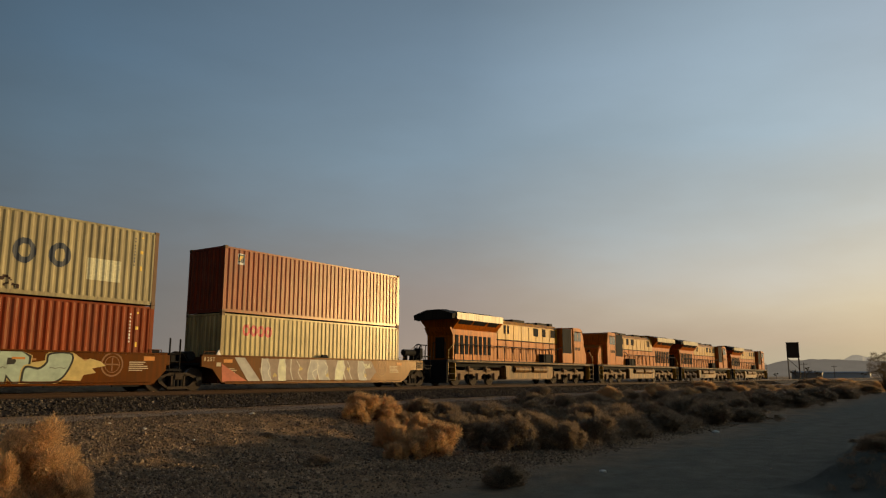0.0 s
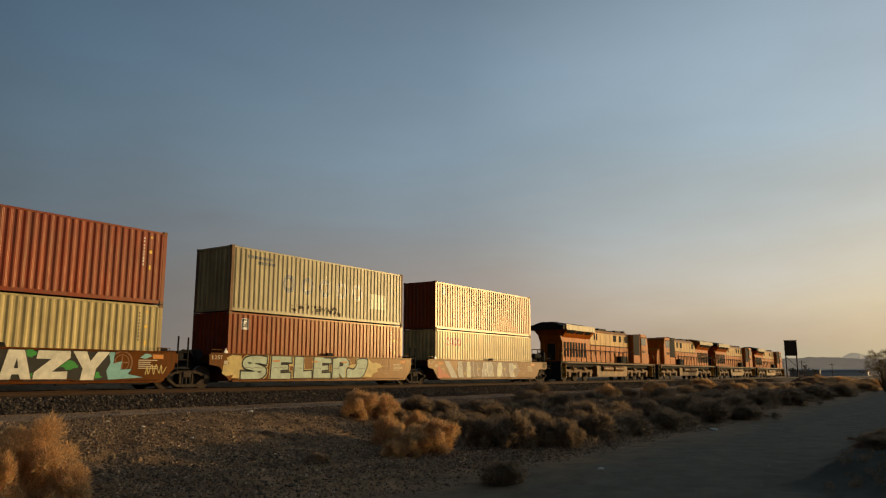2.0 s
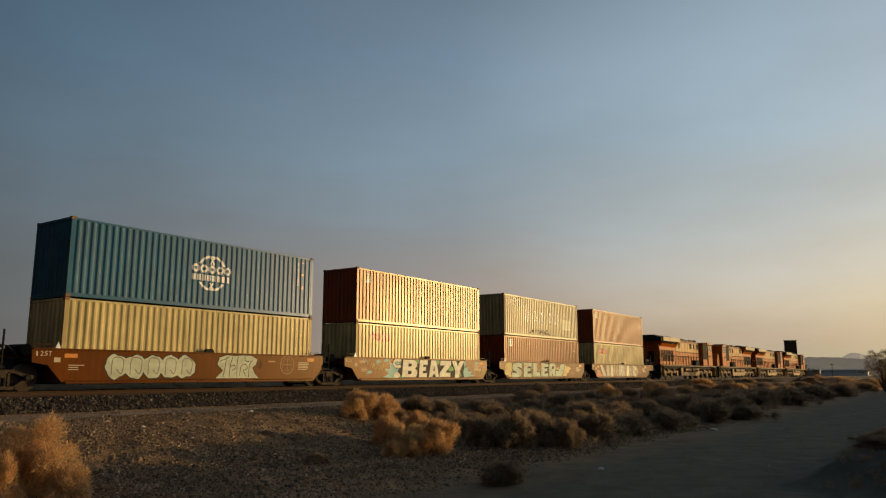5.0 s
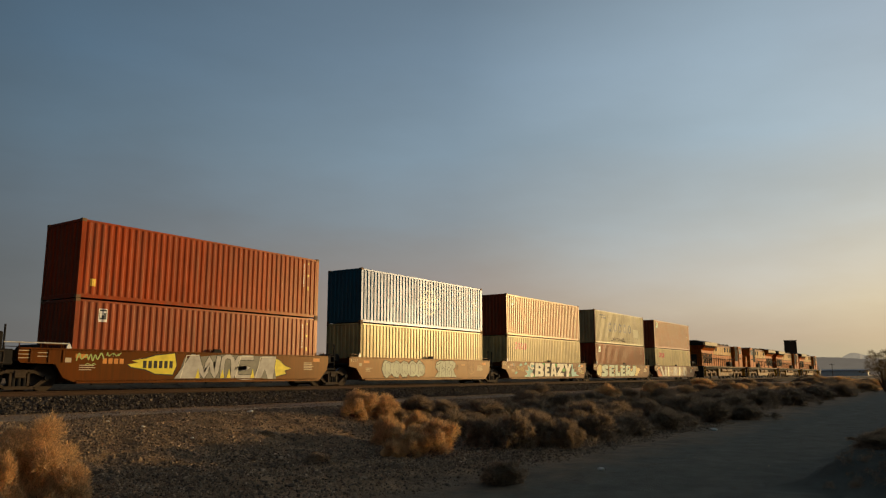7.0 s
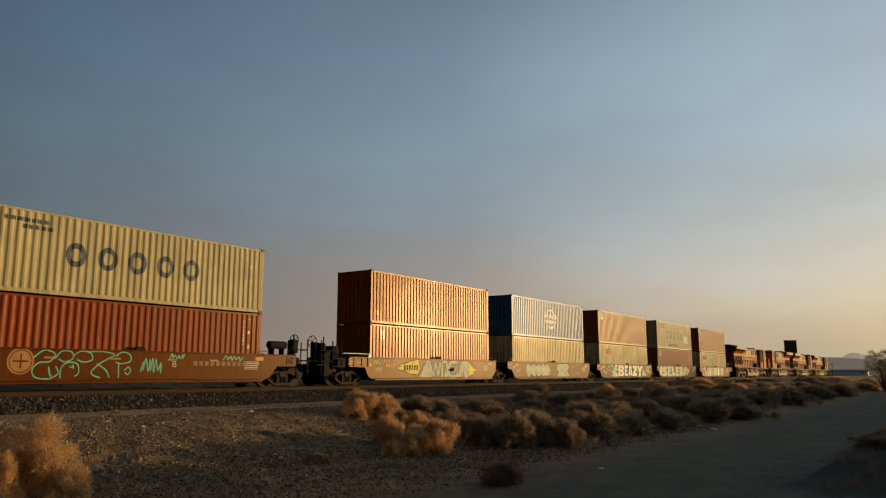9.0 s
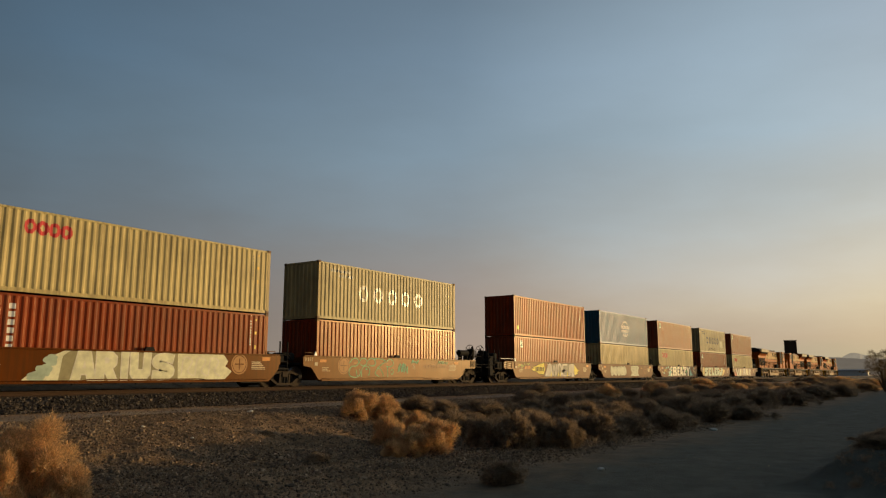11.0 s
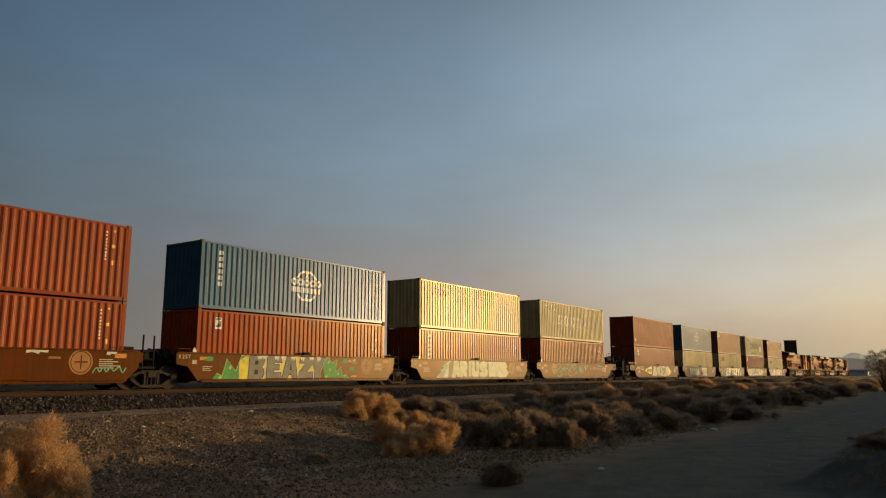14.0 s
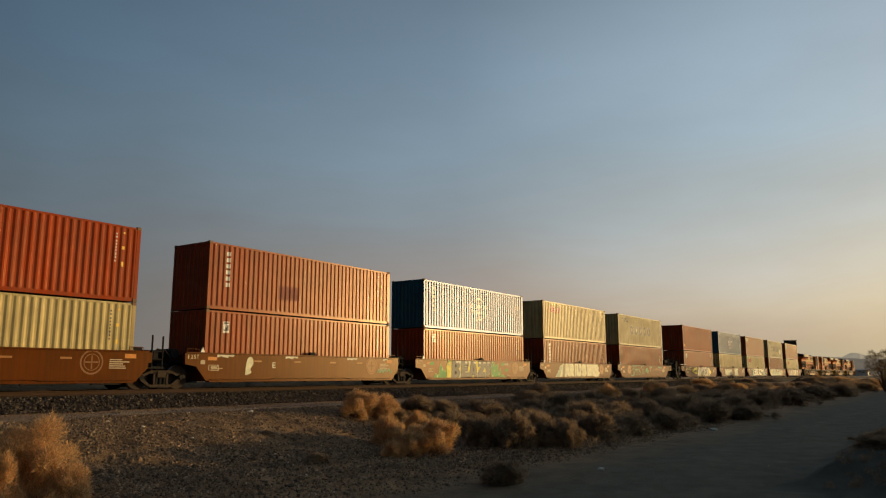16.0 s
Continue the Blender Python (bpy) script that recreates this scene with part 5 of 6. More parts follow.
for k, (x, y, s) in enumerate(((16.6, 19.0, 0.10), (12.2, 18.2, 0.06), (11.6, 18.9, 0.05), (17.1, 7.2, 0.09), (31.1, 8.3, 0.16), (12.9, 17.0, 0.05))):
    litter(x, y, s, k)


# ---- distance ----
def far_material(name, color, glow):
    """Distant hills: dusty haze is put into a pale colour that glows by itself."""
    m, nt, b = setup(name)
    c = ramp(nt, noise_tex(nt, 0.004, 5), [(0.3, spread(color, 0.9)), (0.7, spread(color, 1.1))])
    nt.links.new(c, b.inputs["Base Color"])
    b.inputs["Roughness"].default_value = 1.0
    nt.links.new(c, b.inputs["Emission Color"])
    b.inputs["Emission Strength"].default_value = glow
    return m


def ridge(name, label, dist, az0, az1, top, seed, material):
    """A mountain ridge: a strip of hillside at a distance, its crest height by top(azimuth)."""
    v, f = [], []
    n, m = 90, 8
    rng = np.random.default_rng(seed)
    jag = np.convolve(rng.normal(size=n + 8), np.ones(3) / 3, "same")[4:4 + n]
    for i in range(n):
        az = radians(az0 + (az1 - az0) * i / (n - 1))
        h = top(math.degrees(az)) * (1 + 0.05 * jag[i])
        for j in range(m):
            t = j / (m - 1)
            d = dist + 500 * t + 40 * rng.normal() * t * (1 - t)
            v.append((d * math.sin(az), d * math.cos(az), -6 + (h + 6) * t ** 1.2))
    for i in range(n - 1):
        for j in range(m - 1):
            a = i * m + j
            f.append((a, a + m, a + m + 1, a + 1))
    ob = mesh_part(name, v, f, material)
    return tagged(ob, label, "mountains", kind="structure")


def bell(az, c, w):
    return math.exp(-((az - c) / w) ** 2)


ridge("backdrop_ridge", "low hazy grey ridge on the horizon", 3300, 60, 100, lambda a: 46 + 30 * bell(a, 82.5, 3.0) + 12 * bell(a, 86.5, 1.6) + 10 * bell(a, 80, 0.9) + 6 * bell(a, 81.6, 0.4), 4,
      far_material("near ridge with painted haze", (0.185, 0.150, 0.110), 0.62))
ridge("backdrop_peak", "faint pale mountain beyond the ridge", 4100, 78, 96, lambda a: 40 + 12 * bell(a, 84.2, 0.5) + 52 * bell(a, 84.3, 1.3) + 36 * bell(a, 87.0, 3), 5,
      far_material("far mountain with painted haze", (0.32, 0.265, 0.19), 0.80))


TANKSTEEL = plain("weathered tank steel", (0.075, 0.048, 0.032), 0.8, gloss=0.2)


def signal_board():
    """Dark upright box on four braced legs beyond the track."""
    b = tagged(new("elevated_tank"), "dark boxy tank on tall braced steel legs", "tank")
    b.location = (214, 35.9, float(ground_z(214, 35.9)))
    b.rotation_euler = (0, 0, radians(10))
    part("body", box(-1.6, 1.6, -1.5, 1.5, 6.0, 9.9, 0.08), TANKSTEEL, b)
    part("cap", box(-1.7, 1.7, -1.6, 1.6, 9.9, 10.0, 0.03), TANKSTEEL, b)
    for x in (-1.35, 0.0, 1.35):
        for y in (-1.3, 1.3):
            part("leg", rod((x, y, -0.1), (x, y, 6.05), 0.14, 8), TANKSTEEL, b)
    for x in (-1.35, 1.35):
        for z0, z1 in ((0.4, 3.0), (3.0, 5.8)):
            part("brace", rod((x, -1.3, z0), (x, 1.3, z1), 0.05, 6), TANKSTEEL, b)
    for y in (-1.3, 1.3):
        for z0, z1 in ((0.4, 3.0), (3.0, 5.8)):
            part("brace", rod((-1.35, y, z0), (1.35, y, z1), 0.05, 6), TANKSTEEL, b)


signal_board()


def shed(x, y, w, d, h, turn, paint, label):
    s = tagged(new("industrial_shed"), label, "building", "sheds near the line")
    s.location, s.rotation_euler = (x, y, float(ground_z(x, y)) - 0.2), (0, 0, radians(turn))
    part("wall", box(-w / 2, w / 2, -d / 2, d / 2, 0, h, 0.05), paint, s)
    part("roof", prism([(-w / 2 - 0.4, h), (w / 2 + 0.4, h), (w / 2 + 0.4, h + 0.35), (0, h + 1.0), (-w / 2 - 0.4, h + 0.35)], -d / 2 - 0.3, d / 2 + 0.3), plain("pale metal roof", (0.28, 0.28, 0.28), 0.8), s)
    for k in range(4):
        x0 = -w / 2 + w * (k + 0.4) / 4
        part("door", box(x0, x0 + w * 0.1, -d / 2 - 0.06, -d / 2 + 0.02, 0, h * 0.6, 0.02), BLACKSTEEL, s)


PALEWALL = plain("pale blue-grey metal siding", (0.78, 0.76, 0.72), 0.7)
shed(505, 56, 10, 25, 3.4, 0, PALEWALL, "long pale metal shed beyond the track")
shed(430, 66, 10, 14, 3.2, 5, plain("dusty tan siding", (0.35, 0.30, 0.24), 0.8), "small tan shed beyond the track")
for k, (x, y, h) in enumerate(((372, 62, 6.0), (388, 60, 7.5), (405, 58, 5.5), (470, 44, 4.5), (350, 66, 4.0))):
    tree(x, y, h, 20 + k, "small dark tree on the plain beyond the track")


def pole(x, y, h):
    p = tagged(new("utility_pole"), "thin wooden utility pole beyond the track", "utility pole", "utility poles")
    p.location = (x, y, float(ground_z(x, y)) - 0.2)
    part("post", rod((0, 0, 0), (0, 0, h), 0.16, 8, 0.11), TWIG, p)
    part("crossarm", box(-0.06, 0.06, -1.2, 1.2, h - 0.7, h - 0.55, 0.01), TWIG, p)


for x, y, h in ((300, 47, 6.5), (420, 52, 7.0)):
    pole(x, y, h)


# ---- paint and writing on the well cars ----
FACE = -1.442           # outer face of the near side sill
COATS = [0]


def coat(layer):
    """Outward place of the next coat of paint: 2.5 mm a layer, and a little more for each shape, so that no two lie in one plane."""
    COATS[0] = (COATS[0] + 1) % 11
    return FACE - 0.0025 * layer - 0.0002 * COATS[0]


def spray(name, color, rough=0.42):
    return plain("sprayed " + name + " paint", color, rough + 0.08, vary=0.2, scale=3.0, relief=0.03, gloss=0.25)


MINT = spray("mint", (0.37, 0.46, 0.35))
SILVER = spray("silver", (0.38, 0.36, 0.32), 0.4)
WHITE = spray("white", (0.66, 0.63, 0.50))
BLACKP = spray("black", (0.03, 0.028, 0.022), 0.6)
YEL = spray("yellow", (0.70, 0.57, 0.025))
SAND = spray("sand", (0.52, 0.39, 0.13))
GREEN = spray("green", (0.03, 0.27, 0.035))
LIME = spray("lime", (0.36, 0.46, 0.13))
TURQ = spray("turquoise", (0.20, 0.44, 0.42))
AQUA = spray("aqua", (0.14, 0.46, 0.28))
GREYP = spray("grey", (0.17, 0.165, 0.13))
ORNG = spray("orange", (0.58, 0.22, 0.03))
SALMON = spray("salmon red", (0.45, 0.10, 0.04))
LILAC = spray("washed-out tan", (0.30, 0.22, 0.16), 0.5)
PALE = spray("pale wash", (0.66, 0.65, 0.43))
GOLD = spray("dull gold", (0.36, 0.165, 0.04))
FADED = spray("faded gold", (0.23, 0.10, 0.030))
PALEGREEN = spray("pale green", (0.42, 0.45, 0.33))
OLIVEP = spray("olive", (0.28, 0.25, 0.13))
STENCIL = spray("stencil cream", (0.50, 0.41, 0.26))


def flat_poly(name, outline, material, car, layer=1, label=""):
    """A sprayed or stencilled shape, on the near side of a car."""
    bm = bmesh.new()
    y = coat(layer)
    f = bm.faces.new([bm.verts.new((x, y, z)) for x, z in outline])
    f.normal_update()
    bmesh.ops.triangulate(bm, faces=[f])
    bmesh.ops.recalc_face_normals(bm, faces=bm.faces[:])
    return part(name, bm, material, car, label)


def flat_rect(name, x0, x1, z0, z1, material, car, layer=1):
    return flat_poly(name, [(x0, z0), (x1, z0), (x1, z1), (x0, z1)], material, car, layer)


def flat_ring(name, cx, cz, r0, r1, material, car, layer=1, n=28):
    bm = bmesh.new()
    y = coat(layer)
    a = [bm.verts.new((cx + r1 * math.cos(t), y, cz + r1 * math.sin(t))) for t in np.linspace(0, math.tau, n, endpoint=False)]
    if r0 > 0:
        b = [bm.verts.new((cx + r0 * math.cos(t), y, cz + r0 * math.sin(t))) for t in np.linspace(0, math.tau, n, endpoint=False)]
        for i in range(n):
            bm.faces.new((a[i], a[(i + 1) % n], b[(i + 1) % n], b[i]))
    else:
        bm.faces.new(a)
    return part(name, bm, material, car)


def stroke(name, pts, width, material, car, layer=1, closed=False):
    """A sprayed line of even width through points (x, z)."""
    P = [Vector((x, z)) for x, z in pts]
    n = len(P)
    bm = bmesh.new()
    y = coat(layer)
    rows = []
    for i, p in enumerate(P):
        a, b = P[max(0, i - 1)], P[min(n - 1, i + 1)]
        d = (b - a).normalized()
        q = Vector((-d.y, d.x)) * width / 2
        rows.append((bm.verts.new((p.x + q.x, y, p.y + q.y)), bm.verts.new((p.x - q.x, y, p.y - q.y))))
    for (a, b), (c, d) in zip(rows, rows[1:]):
        bm.faces.new((a, b, d, c))
    return part(name, bm, material, car)


def curve_pts(keys, n=8):
    """Catmull-Rom through key points."""
    K = [keys[0]] + list(keys) + [keys[-1]]
    out = []
    for i in range(1, len(K) - 2):
        p0, p1, p2, p3 = (np.array(K[j], float) for j in (i - 1, i, i + 1, i + 2))
        for t in np.linspace(0, 1, n, endpoint=False):
            out.append(tuple(0.5 * (2 * p1 + (p2 - p0) * t + (2 * p0 - 5 * p1 + 4 * p2 - p3) * t * t + (3 * p1 - p0 - 3 * p2 + p3) * t ** 3)))
    return out + [tuple(keys[-1])]


def blob(cx, cz, rx, rz, seed, rough=0.25, n=26, spikes=0):
    r = random.Random(seed)
    ph = [r.uniform(0, 6) for _ in range(4)]
    out = []
    for t in np.linspace(0, math.tau, n, endpoint=False):
        k = 1 + rough * (0.5 * math.sin(3 * t + ph[0]) + 0.35 * math.sin(5 * t + ph[1]) + 0.25 * math.sin(9 * t + ph[2]))
        if spikes:
            k *= 1 + 0.22 * math.sin(spikes * t + ph[3])
        out.append((cx + rx * k * math.cos(t), min(1.39, max(0.335, cz + rz * k * math.sin(t)))))
    return out


def letters(name, text, x0, x1, z0, z1, material, car, layer=1, fat=0.0, lean=0.0, fill=0.96, wild=0.0):
    """Words in the built-in font, stretched between x0, x1 and z0, z1; each letter is one mesh."""
    cu = bpy.data.curves.new("word", "FONT")
    n = len(text)
    step = (x1 - x0) / n
    for i, ch in enumerate(text):
        if ch == " ":
            continue
        cu.body, cu.offset, cu.resolution_u = ch, fat, 3
        tmp = bpy.data.objects.new("word", cu)
        scene.collection.objects.link(tmp)
        me = bpy.data.meshes.new_from_object(tmp.evaluated_get(bpy.context.evaluated_depsgraph_get()))
        bpy.data.objects.remove(tmp)
        co = np.array([v.co[:] for v in me.vertices])
        lo, hi = co.min(0), co.max(0)
        w = max(hi[0] - lo[0], 0.25)
        y = coat(layer)
        for v in me.vertices:
            u, h = (v.co.x - lo[0]) / w, (v.co.y - lo[1]) / (hi[1] - lo[1])
            sway = wild * (1 if i % 2 else -1)
            x = x0 + step * (i + 0.5) + step * fill * (u - 0.5) * (1 + 0.9 * sway * (h - 0.5)) + lean * h + step * wild * 0.25 * math.sin(5.0 * h + 2 * i)
            v.co = (x, y, z0 + (z1 - z0) * h)
        me.materials.append(material)
        ob = new(name, me)
        ob.parent = car
    return


def place(shape, x0, x1, z0, z1, lean=0.0):
    """A unit shape laid into a box on the side of a car."""
    return [(x0 + (x1 - x0) * u + lean * (v - 0.5), z0 + (z1 - z0) * v) for u, v in shape]


def grow(outline, d):
    """The outline pushed outward by d, its corners mitred, kept on the side sill."""
    area = sum(a[0] * b[1] - b[0] * a[1] for a, b in zip(outline, outline[1:] + outline[:1]))
    k = 1 if area > 0 else -1
    out = []
    for i, p in enumerate(outline):
        a, b = Vector(outline[i - 1]), Vector(outline[(i + 1) % len(outline)])
        e, f = (Vector(p) - a).normalized(), (b - Vector(p)).normalized()
        n1, n2 = Vector((e.y, -e.x)), Vector((f.y, -f.x))
        m = n1 + n2
        m = m / max(0.5, m.dot(n1)) if m.length > 0.2 else n1
        out.append((p[0] + k * d * m.x, min(1.393, max(0.335, p[1] + k * d * m.y))))
    return out


def ribbon(keys, width, n=6):
    """Outline of a broad brush stroke through key points."""
    P = [Vector(p) for p in curve_pts(keys, n)]
    left, right = [], []
    for i, p in enumerate(P):
        d = (P[min(len(P) - 1, i + 1)] - P[max(0, i - 1)]).normalized()
        left.append((p.x - d.y * width / 2, p.y + d.x * width / 2))
        right.append((p.x + d.y * width / 2, p.y - d.x * width / 2))
    return left + right[::-1]


# block letters of the sprayed words: outline, then the holes in it
GLYPH = {}
GLYPH["A"] = [[(0, 0), (0.34, 0), (0.40, 0.2), (0.62, 0.2), (0.68, 0), (1, 0), (0.74, 1), (0.24, 1)], [(0.44, 0.40), (0.58, 0.40), (0.52, 0.74)]]
GLYPH["B"] = [[(0, 0), (0.72, 0), (0.95, 0.08), (1, 0.26), (0.95, 0.42), (0.82, 0.52), (0.94, 0.64), (0.95, 0.86), (0.72, 1), (0, 1)],
              [(0.36, 0.2), (0.56, 0.2), (0.62, 0.3), (0.56, 0.4), (0.36, 0.4)], [(0.36, 0.62), (0.54, 0.62), (0.6, 0.71), (0.54, 0.8), (0.36, 0.8)]]
GLYPH["E"] = [[(0, 0), (1, 0), (0.98, 0.27), (0.46, 0.25), (0.46, 0.40), (0.84, 0.42), (0.82, 0.63), (0.46, 0.61), (0.46, 0.75), (1, 0.74), (0.97, 1), (0, 1)]]
GLYPH["I"] = [[(0.1, 0), (0.9, 0), (0.95, 1), (0.05, 1)]]
GLYPH["L"] = [[(0, 0), (1, 0), (0.97, 0.36), (0.50, 0.33), (0.46, 1), (0, 1)]]
GLYPH["R"] = [[(0, 0), (0.38, 0), (0.40, 0.28), (0.62, 0), (1, 0), (0.76, 0.40), (0.95, 0.56), (0.95, 0.84), (0.74, 1), (0, 1)], [(0.38, 0.58), (0.58, 0.6), (0.62, 0.7), (0.56, 0.8), (0.38, 0.8)]]
GLYPH["U"] = [[(0, 1), (0.02, 0.2), (0.2, 0), (0.8, 0), (0.98, 0.2), (1, 1), (0.66, 1), (0.64, 0.36), (0.36, 0.36), (0.34, 1)]]
GLYPH["Y"] = [[(0.30, 0), (0.66, 0), (0.68, 0.40), (1, 1), (0.66, 1), (0.50, 0.66), (0.36, 1), (0, 1), (0.32, 0.40)]]
GLYPH["Z"] = [[(0, 0), (1, 0), (0.98, 0.3), (0.52, 0.29), (1, 0.76), (0.98, 1), (0.02, 1), (0, 0.72), (0.44, 0.72), (0, 0.26)]]
BEND = [(0.90, 0.78), (0.60, 0.84), (0.28, 0.78), (0.22, 0.62), (0.52, 0.5), (0.80, 0.36), (0.72, 0.2), (0.40, 0.155), (0.08, 0.17)]


def sprayed(ch, x0, x1, z0, z1, fill, line, edge, car, layer=4, rim=0.04, halo=0.03, lean=0.0):
    """One block letter with its outline and, where it has one, a second rim."""
    if ch == "S":
        rings = [ribbon(place(BEND, x0, x1, z0, z1, lean), 0.31 * (z1 - z0))]
    else:
        rings = [place(g, x0, x1, z0, z1, lean) for g in GLYPH[ch]]
    if edge:
        flat_poly("graffiti_edge", grow(rings[0], rim + halo), edge, car, layer)
    flat_poly("graffiti_outline", grow(rings[0], rim), line, car, layer + 1)
    flat_poly("graffiti_letter", grow(rings[0], 0.0), fill, car, layer + 2)
    for hole in rings[1:]:
        flat_poly("graffiti_gap", hole, line, car, layer + 3)


def standard_marks(car, emblem, ring=4.35, front=6.6, seed=0):
    """The painted marks that each car carries: round emblem, stencil lines, reflectors, number bars."""
    r = random.Random(seed)
    if ring:
        worn = emblem is FADED
        flat_ring("round_emblem", ring, 1.0, 0.38 if worn else 0.0, 0.44, emblem, car, 1)
        flat_ring("emblem_ring", ring, 1.0, 0.27 if worn else 0.35, 0.30 if worn else 0.38, emblem if worn else BROWN, car, 2)
        for a, b, c, d in ((ring - 0.25, ring + 0.25, 0.975, 1.025), (ring - 0.025, ring + 0.025, 0.76, 1.24)):
            flat_rect("emblem_cross", a, b, c, d, emblem if worn else BROWN, car, 2)
    for x in (5.62,):
        flat_rect("reflector", x, x + 0.46, 1.16, 1.32, ORNG, car, 1)
    for k in range(5):
        flat_rect("stencil_line", 5.02, 5.02 + r.uniform(0.5, 0.85), 0.78 + k * 0.075, 0.815 + k * 0.075, STENCIL, car, 1)
    flat_rect("reflector", -6.06, -5.60, 1.14, 1.28, ORNG, car, 1)
    flat_rect("reflector", -6.42, -6.2, 0.98, 1.14, STENCIL, car, 1)
    if seed != 4:
        letters("stencil_letter", "125T", -7.05, -6.50, 1.19, 1.35, STENCIL, car, 1, 0.01, fill=0.8)
    if seed in (6, 8):
        for a, b, c, d in ((-6.02, -5.5, 0.93, 0.955), (-6.02, -5.5, 0.735, 0.76), (-6.02, -5.99, 0.76, 0.93), (-5.53, -5.5, 0.76, 0.93), (-5.92, -5.6, 0.83, 0.86)):
            flat_rect("stencil_box", a, b, c, d, STENCIL, car, 1)
    for x in (-3.6, -1.2, 1.2, 3.2):
        flat_rect("reflector", x, x + 0.42, 1.10, 1.17, GOLD, car, 1)
    for k in range(3):
        flat_rect("stencil_line", -5.9, -5.9 + r.uniform(0.35, 0.6), 0.72 + k * 0.075, 0.75 + k * 0.075, STENCIL, car, 1)


def scribble(car, x0, x1, z, h, material, seed, width=0.035, n=9, layer=3):
    r = random.Random(seed)
    keys = [(x0 + (x1 - x0) * i / n + r.uniform(-0.05, 0.05), z + (h if i % 2 else -h) * r.uniform(0.35, 1.0)) for i in range(n + 1)]
    stroke("scrawl", curve_pts(keys, 6), width, material, car, layer)


def paint_cars():
    for k, car in enumerate(CARS):
        standard_marks(car, GOLD if k in (5, 6, 7, 8) else FADED, ring={4: 0, 5: -4.35}.get(k, 4.35), seed=k)
    one, two, three, four, five, six, seven, eight, nine, ten = CARS
    # unit 1: washed-out letters in pale loops over a grey ground, a red wedge at the rear
    flat_poly("graffiti_wedge", [(-6.1, 0.34), (-4.7, 0.34), (-5.9, 0.95), (-6.15, 1.1)], SALMON, one, 2)
    flat_poly("graffiti_band", [(-5.5, 1.37), (-4.95, 1.37), (-4.0, 0.34), (-4.7, 0.34)], SILVER, one, 3)
    flat_poly("graffiti_ground", [(-3.9, 0.36), (-2.0, 0.34), (0.5, 0.38), (3.4, 0.36), (3.9, 0.8), (3.5, 1.36), (0.4, 1.38), (-3.7, 1.34), (-4.1, 0.9)], LILAC, one, 2)
    loops = random.Random(77)
    for i in range(8):
        x = -3.9 + i * 0.92 + loops.uniform(-0.1, 0.1)
        w, k = loops.uniform(0.35, 0.7), loops.uniform(-0.25, 0.25)
        flat_poly("graffiti_bar", [(x, 0.36), (x + w, 0.36), (x + w + k, 1.0), (x + w * 0.8 + k, 1.36), (x + k, 1.34), (x + k * 0.5 - 0.08, 0.8)], (SILVER, PALE, LILAC, SILVER)[i % 4], one, 3)
        stroke("graffiti_edge", [(x - 0.02, 0.36), (x + k * 0.5 - 0.1, 0.8), (x + k, 1.36)], 0.045, WHITE, one, 4)
        stroke("graffiti_edge", curve_pts([(x + w, 0.4), (x + w * 0.5, 0.75), (x + w + k, 1.0), (x + w * 0.6 + k, 1.3)], 5), 0.035, WHITE, one, 5)
    for i, x in enumerate((-3.2, -1.6, 0.2, 1.7, 3.0)):
        flat_poly("graffiti_star", blob(x, 0.62 + 0.3 * (i % 2), 0.11, 0.09, 40 + i, 0.5, 20, 5), SAND, one, 5)
    for i in range(4):
        scribble(one, 2.5 + 0.1 * i, 3.2 + 0.1 * i, 1.1, 0.15, PALE, 60 + i, 0.03, 7)
    # unit 2: large mint letters edged in black, sand-coloured cloud behind
    flat_poly("graffiti_cloud", [(-6.5, 0.6), (-6.45, 0.95), (-6.15, 1.0), (-6.3, 1.25), (-6.0, 1.38), (-5.5, 1.36), (-5.4, 0.4), (-6.0, 0.42), (-5.9, 0.55), (-6.3, 0.5)], SAND, two, 2)
    flat_poly("graffiti_cloud", [(1.2, 0.5), (1.3, 1.0), (1.9, 1.1), (2.9, 1.37), (3.3, 1.12), (3.5, 1.2), (3.9, 1.1), (4.1, 0.95), (3.6, 0.85), (3.75, 0.7), (3.3, 0.62), (3.2, 0.42)], SAND, two, 2)
    for x in (-4.35, -2.55, -0.75):
        flat_poly("graffiti_cloud", blob(x + 0.05, 1.12, 0.22, 0.2, int(x * 10) + 90, 0.3, 20), SAND, two, 2)
    for ch, a, b in (("S", -5.62, -3.92), ("E", -3.78, -2.58), ("L", -2.36, -1.22), ("E", -1.10, 0.08), ("R", 0.22, 1.42)):
        sprayed(ch, a, b, 0.36, 1.375, MINT, BLACKP, SAND, two, 3, 0.075, 0.03, 0.06)
    for x in (-3.72, -1.28, 0.82):
        flat_rect("reflector", x, x + 0.42, 1.13, 1.20, ORNG, two, 9)
    for a, b in ((-5.4, -4.2), (-3.7, -2.9), (-2.3, -1.9), (-1.05, -0.6), (0.3, 0.7), (2.05, 2.65)):
        scribble(two, a, b, 0.86, 0.03, GREYP, int(a * 10) + 200, 0.025, 5, 8)
    for i in range(7):
        flat_rect("number_bar", -0.42 + i * 0.13, -0.33 + i * 0.13, 1.32, 1.385, BLACKP, two, 9)
    hook = curve_pts([(1.22, 0.42), (1.7, 0.40), (2.3, 0.42), (2.66, 0.75), (2.80, 1.30), (2.08, 1.30), (2.0, 1.02), (1.72, 0.80), (1.30, 0.84), (1.22, 0.42)], 5)[:-1]
    flat_poly("graffiti_edge", grow(hook, 0.11), SAND, two, 6)
    flat_poly("graffiti_outline", grow(hook, 0.07), BLACKP, two, 7)
